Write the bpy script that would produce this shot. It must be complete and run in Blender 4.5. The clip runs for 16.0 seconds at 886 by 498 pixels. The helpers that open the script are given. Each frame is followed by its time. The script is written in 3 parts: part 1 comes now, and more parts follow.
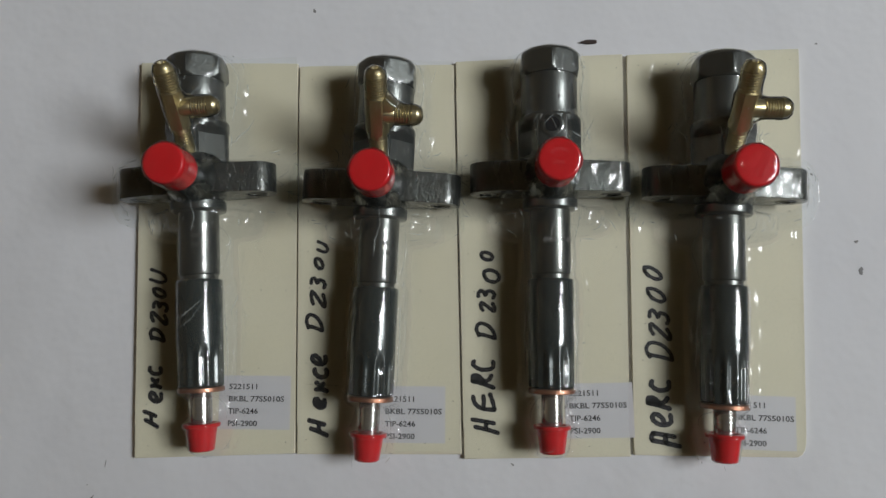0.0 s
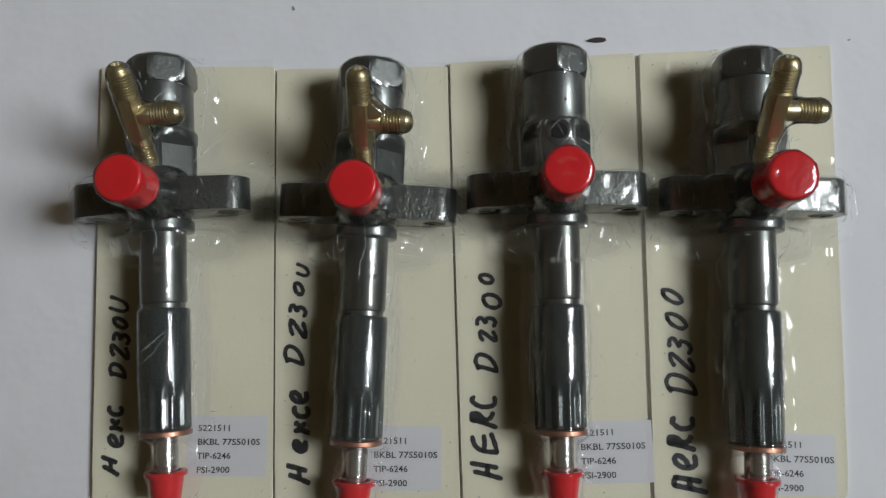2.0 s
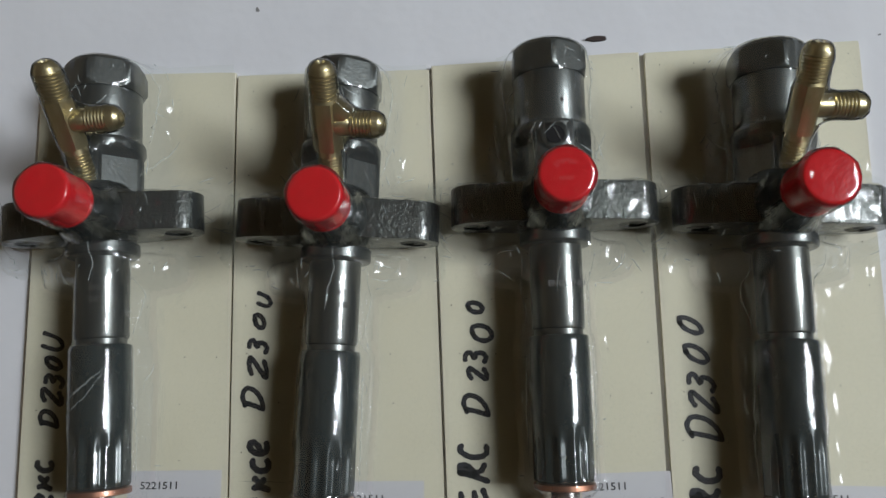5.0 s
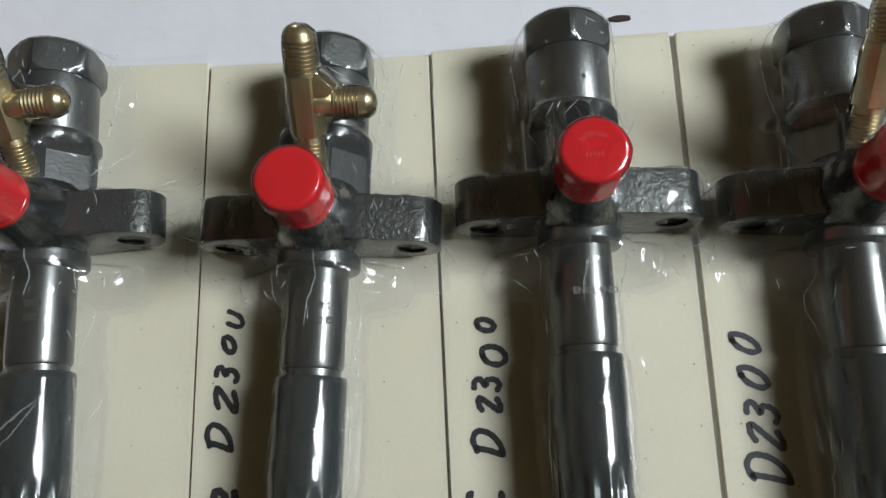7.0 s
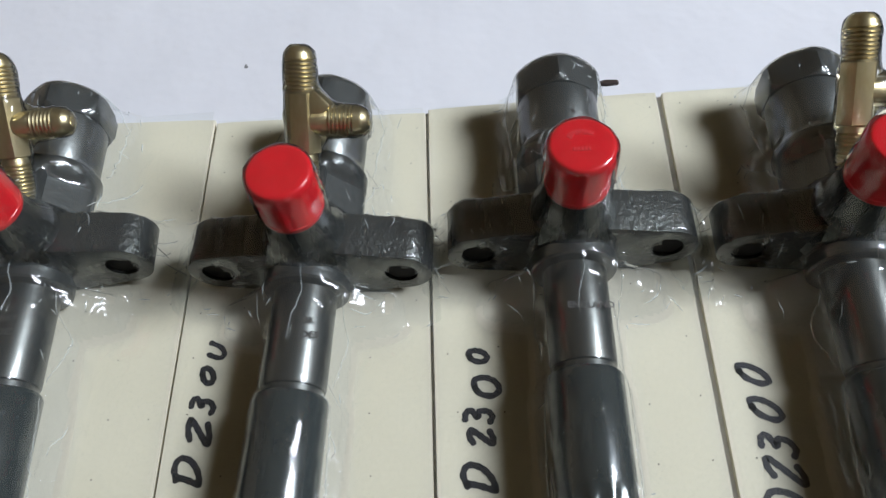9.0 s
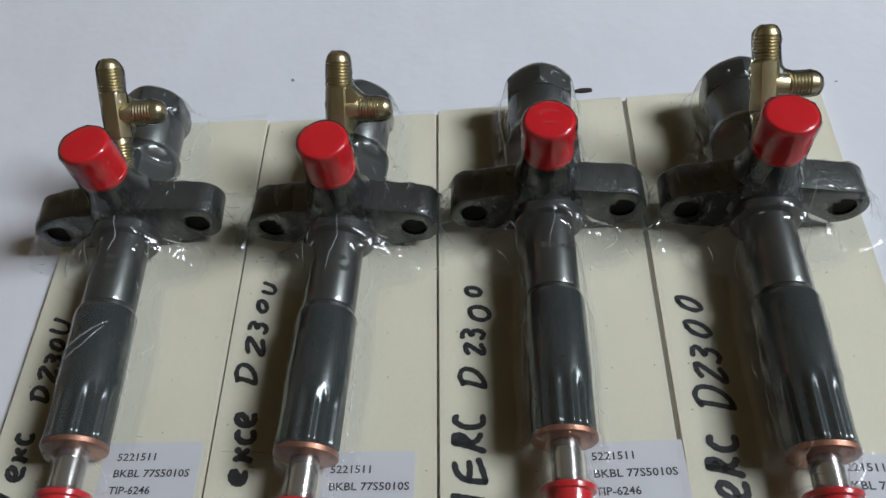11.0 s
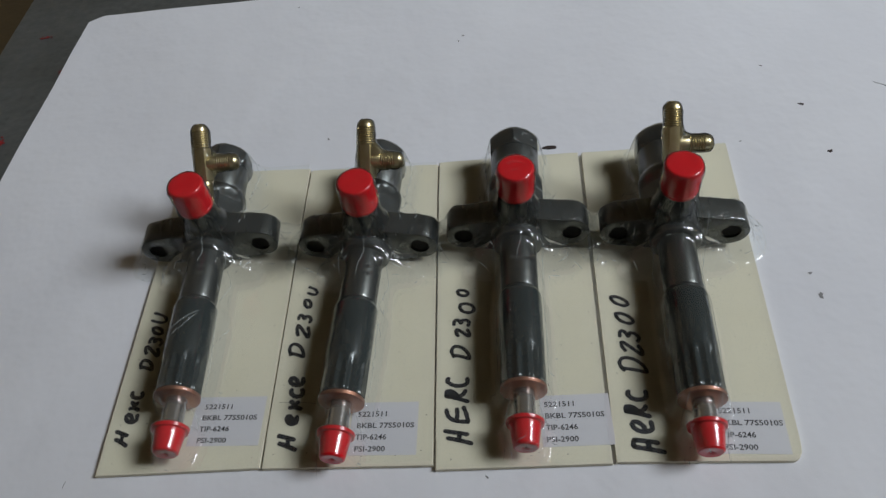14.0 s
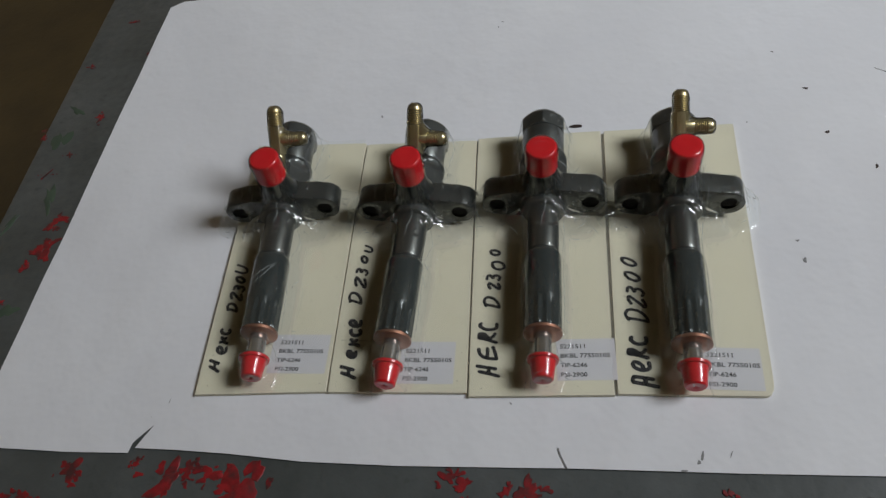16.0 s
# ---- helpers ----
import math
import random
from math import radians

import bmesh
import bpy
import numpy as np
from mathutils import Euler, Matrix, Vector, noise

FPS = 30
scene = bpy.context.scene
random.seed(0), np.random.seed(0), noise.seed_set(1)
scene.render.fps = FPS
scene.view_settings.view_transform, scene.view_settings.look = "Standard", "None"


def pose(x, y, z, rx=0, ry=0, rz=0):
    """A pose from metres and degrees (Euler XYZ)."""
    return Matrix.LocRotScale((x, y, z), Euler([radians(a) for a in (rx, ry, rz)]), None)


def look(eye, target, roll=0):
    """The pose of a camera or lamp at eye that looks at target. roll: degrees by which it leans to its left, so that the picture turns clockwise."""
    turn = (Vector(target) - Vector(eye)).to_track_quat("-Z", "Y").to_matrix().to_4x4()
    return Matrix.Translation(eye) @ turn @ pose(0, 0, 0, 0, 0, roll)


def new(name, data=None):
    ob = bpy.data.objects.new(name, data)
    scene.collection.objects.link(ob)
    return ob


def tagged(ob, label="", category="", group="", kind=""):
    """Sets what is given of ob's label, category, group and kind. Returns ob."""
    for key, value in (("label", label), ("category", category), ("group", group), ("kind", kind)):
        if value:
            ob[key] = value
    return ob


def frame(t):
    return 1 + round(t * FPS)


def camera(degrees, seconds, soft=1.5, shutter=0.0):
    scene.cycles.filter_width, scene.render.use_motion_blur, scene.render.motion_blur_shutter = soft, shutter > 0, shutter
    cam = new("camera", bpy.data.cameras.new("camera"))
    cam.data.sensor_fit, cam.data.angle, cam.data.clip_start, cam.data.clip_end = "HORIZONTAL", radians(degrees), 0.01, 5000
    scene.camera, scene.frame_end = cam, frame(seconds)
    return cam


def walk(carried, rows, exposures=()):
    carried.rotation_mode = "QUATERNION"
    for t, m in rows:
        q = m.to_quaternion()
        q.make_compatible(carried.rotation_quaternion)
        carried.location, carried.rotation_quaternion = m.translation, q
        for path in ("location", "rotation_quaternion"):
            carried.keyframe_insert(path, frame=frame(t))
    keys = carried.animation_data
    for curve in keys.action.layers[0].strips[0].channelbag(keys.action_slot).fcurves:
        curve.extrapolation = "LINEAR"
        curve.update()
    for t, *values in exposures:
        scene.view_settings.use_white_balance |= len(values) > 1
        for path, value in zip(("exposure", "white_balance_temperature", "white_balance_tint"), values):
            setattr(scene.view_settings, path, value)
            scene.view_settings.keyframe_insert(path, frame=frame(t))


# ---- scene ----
cam = camera(60.7, 16.0, soft=1.4)
PATH = [
    (0, (0.006, 0.05, 0.34), (-0.072, 0.298, -1.643), -18.8),
    (0.5, (0.008, 0.058, 0.326), (-0.061, 0.278, -1.661), -18.8),
    (1, (0.008, 0.056, 0.318), (-0.063, 0.285, -1.667), -18.9),
    (1.5, (0.01, 0.055, 0.313), (-0.061, 0.321, -1.668), -16.6),
    (2, (0.006, 0.059, 0.305), (-0.064, 0.335, -1.674), -16.1),
    (2.5, (0.004, 0.06, 0.301), (-0.067, 0.322, -1.68), -16.9),
    (3, (0.009, 0.058, 0.298), (-0.068, 0.326, -1.683), -18.2),
    (3.5, (0.013, 0.053, 0.294), (-0.073, 0.35, -1.682), -18.4),
    (4, (0.013, 0.052, 0.286), (-0.073, 0.383, -1.684), -16.8),
    (4.5, (0.012, 0.056, 0.276), (-0.058, 0.428, -1.688), -13.0),
    (7, (0.011, 0.049, 0.221), (-0.076, 0.605, -1.698), -12.1),
    (7.5, (0.012, 0.042, 0.214), (-0.069, 0.696, -1.674), -10.2),
    (8, (0.013, 0.033, 0.206), (-0.07, 0.807, -1.637), -9.3),
    (8.5, (0.014, 0.021, 0.2), (-0.074, 0.921, -1.584), -8.5),
    (9, (0.013, 0.006, 0.198), (-0.068, 1.037, -1.514), -7.3),
    (9.2, (0.015, -0.001, 0.197), (-0.079, 1.06, -1.496), -7.9),
    (11.3, (0.02, -0.064, 0.233), (-0.112, 1.125, -1.37), -8.2),
    (11.5, (0.018, -0.071, 0.234), (-0.112, 1.137, -1.354), -7.9),
    (12, (0.024, -0.082, 0.242), (-0.122, 1.119, -1.351), -9.1),
    (12.5, (0.023, -0.095, 0.258), (-0.116, 1.115, -1.329), -8.8),
    (13, (0.021, -0.106, 0.269), (-0.113, 1.128, -1.299), -7.9),
    (13.5, (0.027, -0.116, 0.281), (-0.137, 1.128, -1.277), -8.6),
    (14, (0.032, -0.127, 0.297), (-0.121, 1.144, -1.24), -8.6),
    (14.5, (0.035, -0.141, 0.313), (-0.142, 1.148, -1.206), -9.2),
    (15, (0.038, -0.152, 0.325), (-0.195, 1.13, -1.192), -11.0),
    (15.5, (0.043, -0.162, 0.336), (-0.231, 1.108, -1.185), -12.0),
    (16, (0.043, -0.166, 0.348), (-0.236, 1.02, -1.238), -12.7),
]
walk(cam, [(t, look(eye, target, roll)) for t, eye, target, roll in PATH],
     exposures=[(0, -0.52, 6450, 10), (1.5, -0.38, 6350, 10), (3.5, -0.38, 6250, 10), (4.5, -0.35, 6200, 10), (7, 0.08, 6150, 11), (8, 0.33, 6000, 13), (9, 0.30, 5950, 13), (11.5, -0.18, 5950, 11), (12.5, -0.29, 5950, 10), (14, -0.47, 6150, 11), (16, -0.47, 6350, 11)])

# ---- world and light ----
world = bpy.data.worlds.new("world")
scene.world = world
world.use_nodes = True
wn = world.node_tree.nodes
sky = wn.new("ShaderNodeTexSky")
sky.sky_type, sky.sun_disc = "NISHITA", False
sky.sun_elevation, sky.sun_rotation = radians(40), radians(200)
wn["Background"].inputs["Strength"].default_value = 0.1
world.node_tree.links.new(sky.outputs["Color"], wn["Background"].inputs["Color"])

# the room: x from WX0 to WX1, y from WY0 to WY1, floor at FZ, ceiling at CZ
WX0, WX1, WY0, WY1, FZ, CZ = -2.6, 2.2, -1.2, 3.2, -0.76, 2.6
# daylight window in the wall on the +x side: y0, y1, z0, z1
WIN = (-0.30, 0.70, 1.50, 2.44)


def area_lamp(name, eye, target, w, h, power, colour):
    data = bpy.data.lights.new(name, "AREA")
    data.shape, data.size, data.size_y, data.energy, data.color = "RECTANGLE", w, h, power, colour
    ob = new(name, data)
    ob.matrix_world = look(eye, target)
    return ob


# its spread is narrowed and aimed behind the cards, an added falloff towards -y
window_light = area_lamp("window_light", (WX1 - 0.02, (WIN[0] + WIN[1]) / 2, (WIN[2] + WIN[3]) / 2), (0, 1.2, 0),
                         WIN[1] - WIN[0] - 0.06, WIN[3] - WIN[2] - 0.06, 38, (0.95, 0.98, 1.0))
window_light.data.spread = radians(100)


# ---- materials ----
class Mat:
    """A node material on the principled shader, with a few short ways to wire it."""

    def __init__(self, name, rough=0.5, metal=0.0):
        self.m = bpy.data.materials.new(name)
        self.m.use_nodes = True
        self.t = self.m.node_tree
        self.b = self.t.nodes["Principled BSDF"]
        self.b.inputs["Roughness"].default_value, self.b.inputs["Metallic"].default_value = rough, metal
        self.co = self.t.nodes.new("ShaderNodeTexCoord").outputs["Object"]

    def noise(self, scale, detail=4, rough=0.55, stretch=None):
        n = self.t.nodes.new("ShaderNodeTexNoise")
        n.inputs["Scale"].default_value, n.inputs["Detail"].default_value, n.inputs["Roughness"].default_value = scale, detail, rough
        src = self.co
        if stretch:
            mp = self.t.nodes.new("ShaderNodeMapping")
            mp.inputs["Scale"].default_value = stretch
            self.t.links.new(src, mp.inputs["Vector"])
            src = mp.outputs["Vector"]
        self.t.links.new(src, n.inputs["Vector"])
        return n.outputs["Fac"]

    def ramp(self, fac, *stops):
        r = self.t.nodes.new("ShaderNodeValToRGB")
        while len(r.color_ramp.elements) < len(stops):
            r.color_ramp.elements.new(0.5)
        for e, (p, c) in zip(r.color_ramp.elements, stops):
            e.position, e.color = p, (*c, 1) if len(c) == 3 else c
        self.t.links.new(fac, r.inputs["Fac"])
        return r.outputs["Color"]

    def mix(self, fac, a, b, mode="MIX"):
        n = self.t.nodes.new("ShaderNodeMix")
        n.data_type, n.blend_type = "RGBA", mode
        for sock, v in ((n.inputs[0], fac), (n.inputs[6], a), (n.inputs[7], b)):
            if isinstance(v, bpy.types.NodeSocket):
                self.t.links.new(v, sock)
            else:
                sock.default_value = v if not isinstance(v, tuple) else (*v, 1)[:4]
        return n.outputs[2]

    def colour(self, v):
        if isinstance(v, tuple):
            self.b.inputs["Base Color"].default_value = (*v, 1)
        else:
            self.t.links.new(v, self.b.inputs["Base Color"])
        return self

    def roughness(self, fac, lo, hi):
        n = self.t.nodes.new("ShaderNodeMapRange")
        n.inputs["From Min"].default_value, n.inputs["From Max"].default_value = 0.3, 0.7
        n.inputs["To Min"].default_value, n.inputs["To Max"].default_value = lo, hi
        self.t.links.new(fac, n.inputs["Value"])
        self.t.links.new(n.outputs["Result"], self.b.inputs["Roughness"])
        return self

    def bump(self, fac, dist, strength=1.0):
        n = self.t.nodes.new("ShaderNodeBump")
        n.inputs["Distance"].default_value, n.inputs["Strength"].default_value = dist, strength
        self.t.links.new(fac, n.inputs["Height"])
        old = self.b.inputs["Normal"]
        if old.is_linked:
            self.t.links.new(old.links[0].from_socket, n.inputs["Normal"])
        self.t.links.new(n.outputs["Normal"], old)
        return self


def steel(name, lo, hi, r0, r1, grain=900, bump=0.00008, metal=0.9, stretch=None, worn=None, pits=0.0):
    """Steel with fine grain, cloudy patches and, where worn is given, rubbed streaks along the turned length."""
    k = Mat(name, metal=metal)
    f, g, w = k.noise(90), k.noise(grain, 3, stretch=stretch), k.noise(55, 6, 0.7, stretch=(2.4, 0.5, 2.4))
    c = k.mix(0.35, k.ramp(f, (0.3, lo), (0.7, hi)), k.ramp(g, (0.3, lo), (0.7, hi)))
    if worn:
        c = k.mix(k.ramp(w, (0.46, (0, 0, 0)), (0.68, (0.85, 0.85, 0.85))), c, worn)
    k.colour(c).roughness(w, r0, r1).bump(k.noise(140, 3), 0.00006).bump(g, bump)
    # the tight film and a trace of oil give a clear gloss over the metal
    k.b.inputs["Coat Weight"].default_value, k.b.inputs["Coat Roughness"].default_value = 0.4, 0.1
    if pits:
        k.bump(k.noise(650, 4, 0.6), pits)
    return k.m


M_SHANK = steel("turned_steel", (0.094, 0.099, 0.092), (0.138, 0.144, 0.134), 0.24, 0.42, bump=0.00003, stretch=(0.4, 3, 0.4), worn=(0.06, 0.061, 0.053))
M_NUT = steel("blackened_steel", (0.017, 0.024, 0.023), (0.027, 0.036, 0.035), 0.16, 0.30, grain=500, bump=0.00003, metal=0.3, worn=(0.028, 0.034, 0.032))
M_BODY = steel("phosphated_steel", (0.080, 0.087, 0.083), (0.128, 0.135, 0.130), 0.26, 0.42, worn=(0.062, 0.063, 0.057))
M_CAST = steel("cast_steel", (0.048, 0.053, 0.049), (0.088, 0.095, 0.088), 0.22, 0.36, grain=900, bump=0.00015, worn=(0.036, 0.035, 0.031), pits=0.0004)
M_BRIGHT = steel("ground_steel", (0.5, 0.48, 0.45), (0.65, 0.63, 0.6), 0.12, 0.22)
M_BRASS = steel("brass", (0.54, 0.46, 0.25), (0.68, 0.60, 0.38), 0.30, 0.44, bump=0.00003, metal=1.0, worn=(0.44, 0.36, 0.19))
M_COPPER = steel("copper", (0.42, 0.19, 0.115), (0.56, 0.28, 0.18), 0.38, 0.52, metal=0.9)

k = Mat("red_plastic", 0.3)
k.b.inputs["Specular IOR Level"].default_value = 0.3
k.b.inputs["Coat Weight"].default_value, k.b.inputs["Coat Roughness"].default_value = 0.6, 0.08
f = k.noise(220)
M_RED = k.colour(k.ramp(f, (0.3, (0.50, 0.003, 0.008)), (0.7, (0.58, 0.005, 0.011)))).bump(k.noise(500), 0.00012).m
k = Mat("red_plastic_raised", 0.4)
M_RED_MARK = k.colour((0.62, 0.035, 0.04)).m

k = Mat("cream_card", 0.62)
f, g = k.noise(25), k.noise(900, 3)
M_CARD = k.colour(k.mix(0.3, k.ramp(f, (0.3, (0.62, 0.585, 0.455)), (0.7, (0.67, 0.635, 0.505))), k.ramp(g, (0.3, (0.58, 0.55, 0.42)), (0.7, (0.7, 0.66, 0.53))))).bump(g, 0.00005).m
M_CARD_HOLE_SHADE = Mat("card_pinhole_shade", 0.9).colour((0.06, 0.05, 0.035)).m

k = Mat("white_paper", 0.75)
f, g, d = k.noise(9, 5), k.noise(1200, 2), k.noise(16, 6, 0.7)
c = k.ramp(f, (0.3, (0.70, 0.71, 0.735)), (0.7, (0.745, 0.755, 0.775)))
c = k.mix(k.ramp(d, (0.66, (0, 0, 0)), (0.8, (0.28, 0.28, 0.28))), c, (0.45, 0.44, 0.43))
M_PAPER = k.colour(c).bump(f, 0.0035).bump(g, 0.00003).m

M_LABEL = Mat("label_paper", 0.5).colour((0.58, 0.57, 0.58)).m
M_PRINT = Mat("printed_ink", 0.6).colour((0.02, 0.02, 0.024)).m
k = Mat("marker_ink", 0.42)
M_MARKER = k.colour(k.ramp(k.noise(300), (0.35, (0.008, 0.008, 0.010)), (0.7, (0.02, 0.02, 0.03)))).m
# black for discs that stand in for the shade inside holes
M_HOLE_SHADE = Mat("hole_shade", 0.9).colour((0.006, 0.006, 0.006)).m
M_STAMP = Mat("stamped_steel", 0.34, 0.9).colour((0.22, 0.215, 0.205)).m
M_DIRT = Mat("dark_swarf", 0.6, 0.3).colour((0.05, 0.035, 0.03)).m
M_SMUDGE = Mat("pencil_grey", 0.7).colour((0.22, 0.22, 0.22)).m

k = Mat("grey_table_paint", 0.5)
f, g = k.noise(14, 6, 0.65), k.noise(160, 4)
c = k.ramp(f, (0.3, (0.058, 0.066, 0.063)), (0.55, (0.088, 0.098, 0.097)), (0.75, (0.12, 0.13, 0.13)))
c = k.mix(k.ramp(g, (0.62, (0, 0, 0)), (0.75, (0.6, 0.6, 0.6))), c, (0.055, 0.065, 0.055))
M_TABLE = k.colour(c).roughness(g, 0.4, 0.6).bump(g, 0.0003).m
k = Mat("red_paint", 0.45)
M_SPLAT = k.colour(k.ramp(k.noise(120), (0.36, (0.055, 0.022, 0.022)), (0.52, (0.20, 0.012, 0.015)), (0.7, (0.31, 0.014, 0.018)))).bump(k.noise(300), 0.0003).m
M_GREEN = Mat("green_stain", 0.6).colour((0.05, 0.075, 0.05)).m

# walls and ceiling are unseen; their pale warm colours add bounce to the shadows
k = Mat("bounce_wall", 0.8)
M_WALL = k.colour(k.ramp(k.noise(3), (0.3, (0.78, 0.67, 0.50)), (0.7, (0.83, 0.72, 0.55)))).bump(k.noise(80), 0.0006).m
k = Mat("bounce_ceiling", 0.7)
M_BOUNCE_CEILING = k.colour(k.ramp(k.noise(4, 5, stretch=(1, 12, 1)), (0.3, (0.70, 0.60, 0.45)), (0.7, (0.77, 0.66, 0.50)))).bump(k.noise(40), 0.001).m
k = Mat("brown_floor", 0.6)
M_FLOOR = k.colour(k.ramp(k.noise(6, 6), (0.3, (0.042, 0.028, 0.010)), (0.7, (0.07, 0.048, 0.016)))).bump(k.noise(60), 0.001).m
M_FRAME = Mat("window_frame_paint", 0.5).colour((0.6, 0.6, 0.6)).m

# clear packing film: see-through, with gloss by Fresnel and a faint milkiness
def film_material(name, milk, ior, rough, dist, scale=120):
    m = bpy.data.materials.new(name)
    m.use_nodes = True
    t = m.node_tree
    t.nodes.clear()
    out, gl, tr, df = (t.nodes.new("ShaderNode" + n) for n in ("OutputMaterial", "BsdfGlossy", "BsdfTransparent", "BsdfDiffuse"))
    gl.inputs["Roughness"].default_value = rough
    tr.inputs["Color"].default_value = (0.972, 0.985, 0.975, 1)
    df.inputs["Color"].default_value = (0.76, 0.82, 0.79, 1)
    m1, m2, fr, bp = (t.nodes.new("ShaderNode" + n) for n in ("MixShader", "MixShader", "Fresnel", "Bump"))
    nz, tc, mp = t.nodes.new("ShaderNodeTexNoise"), t.nodes.new("ShaderNodeTexCoord"), t.nodes.new("ShaderNodeMapping")
    nz.noise_type = "RIDGED_MULTIFRACTAL"
    nz.inputs["Scale"].default_value, nz.inputs["Detail"].default_value = scale, 3
    mp.inputs["Scale"].default_value = (1, 0.45, 1)
    t.links.new(tc.outputs["Object"], mp.inputs["Vector"])
    t.links.new(mp.outputs["Vector"], nz.inputs["Vector"])
    t.links.new(nz.outputs["Fac"], bp.inputs["Height"])
    bp.inputs["Distance"].default_value = dist
    fr.inputs["IOR"].default_value = ior
    m1.inputs[0].default_value = milk
    for a, b in ((bp.outputs[0], gl.inputs["Normal"]), (tr.outputs[0], m1.inputs[1]), (df.outputs[0], m1.inputs[2]),
                 (fr.outputs[0], m2.inputs[0]), (m1.outputs[0], m2.inputs[1]), (gl.outputs[0], m2.inputs[2]), (m2.outputs[0], out.inputs["Surface"])):
        t.links.new(a, b)
    return m


M_FILM = film_material("clear_film", 0.030, 1.58, 0.08, 0.0003)
M_LOOSE = film_material("loose_film", 0.038, 1.6, 0.13, 0.0014, 220)
M_SLEEVE = film_material("tight_film", 0.016, 1.5, 0.06, 0.0005)
# crinkles and creases get extra milk: a white that stands in for glints
M_CRINKLE = film_material("crinkled_film_glint", 0.36, 1.5, 0.16, 0.0002)
M_CREASE = film_material("creased_film_glint", 0.22, 1.7, 0.14, 0.0006)


# ---- mesh helpers ----
def part(name, bm, material, parent=None, label="", m=None, smooth=38):
    """Links a bmesh as one mesh object, under a thing or a part if one is given."""
    bmesh.ops.recalc_face_normals(bm, faces=bm.faces)
    for f in bm.faces:
        f.smooth = True
    for e in bm.edges:
        e.smooth = len(e.link_faces) == 2 and e.calc_face_angle(0) < radians(smooth)
    me = bpy.data.meshes.new(name)
    bm.to_mesh(me)
    bm.free()
    me.materials.append(material)
    ob = new(name, me)
    if parent:
        ob.parent = parent
    if m is not None:
        ob.matrix_basis = m
    if label:
        tagged(ob, label)
    return ob


def box(x0, x1, y0, y1, z0, z1, bevel=0.0, seg=2):
    bm = bmesh.new()
    bmesh.ops.create_cube(bm, size=1)
    for v in bm.verts:
        v.co = ((x0 + x1) / 2 + v.co.x * (x1 - x0), (y0 + y1) / 2 + v.co.y * (y1 - y0), (z0 + z1) / 2 + v.co.z * (z1 - z0))
    if bevel:
        bmesh.ops.bevel(bm, geom=bm.edges[:], offset=bevel, segments=seg, affect="EDGES", profile=0.5)
    return bm


def lathe(profile, n=40, shape=None, closed=True):
    """A body of revolution round y: profile of (y, r). shape(angle, y, r) may change the radius."""
    bm = bmesh.new()
    rings = []
    for y, r in profile:
        ring = []
        for i in range(n):
            a = 2 * math.pi * i / n
            q = shape(a, y, r) if shape else r
            ring.append(bm.verts.new((q * math.sin(a), y, q * math.cos(a))))
        rings.append(ring)
    for a, b in zip(rings, rings[1:]):
        for i in range(n):
            bm.faces.new((a[i], a[(i + 1) % n], b[(i + 1) % n], b[i]))
    if closed:
        bm.faces.new(rings[0])
        bm.faces.new(rings[-1][::-1])
    return bm


def ribbon(points, width, z, thick=0.00012):
    """A flat stroke of a pen through points (x, y), with rounded ends, lying at height z."""
    pts = [Vector(p) for p in points]
    fine = []
    for i in range(len(pts) - 1):
        p0, p1, p2, p3 = pts[max(i - 1, 0)], pts[i], pts[i + 1], pts[min(i + 2, len(pts) - 1)]
        for s in range(5):
            u = s / 5
            fine.append(0.5 * (2 * p1 + (p2 - p0) * u + (2 * p0 - 5 * p1 + 4 * p2 - p3) * u * u + (3 * p1 - p0 - 3 * p2 + p3) * u ** 3))
    fine.append(pts[-1])
    left, right = [], []
    for i, p in enumerate(fine):
        d = fine[min(i + 1, len(fine) - 1)] - fine[max(i - 1, 0)]
        if d.length < 1e-9:
            continue
        d.normalize()
        s = Vector((-d.y, d.x)) * width / 2 * (1 + 0.12 * math.sin(i * 1.7 + p.x * 900))
        if i in (0, len(fine) - 1):
            cap = d * width * (-0.35 if i == 0 else 0.35)
            if i == 0:
                left.append(p + cap + s * 0.5), right.append(p + cap - s * 0.5)
            left.append(p + s), right.append(p - s)
            if i:
                left.append(p + cap + s * 0.5), right.append(p + cap - s * 0.5)
        else:
            left.append(p + s), right.append(p - s)
    bm = bmesh.new()
    a = [bm.verts.new((p.x, p.y, z)) for p in left]
    b = [bm.verts.new((p.x, p.y, z)) for p in right]
    for i in range(len(a) - 1):
        bm.faces.new((a[i], a[i + 1], b[i + 1], b[i]))
    for f in bm.faces:
        f.normal_update()
        if f.normal.z < 0:
            f.normal_flip()
    return bm


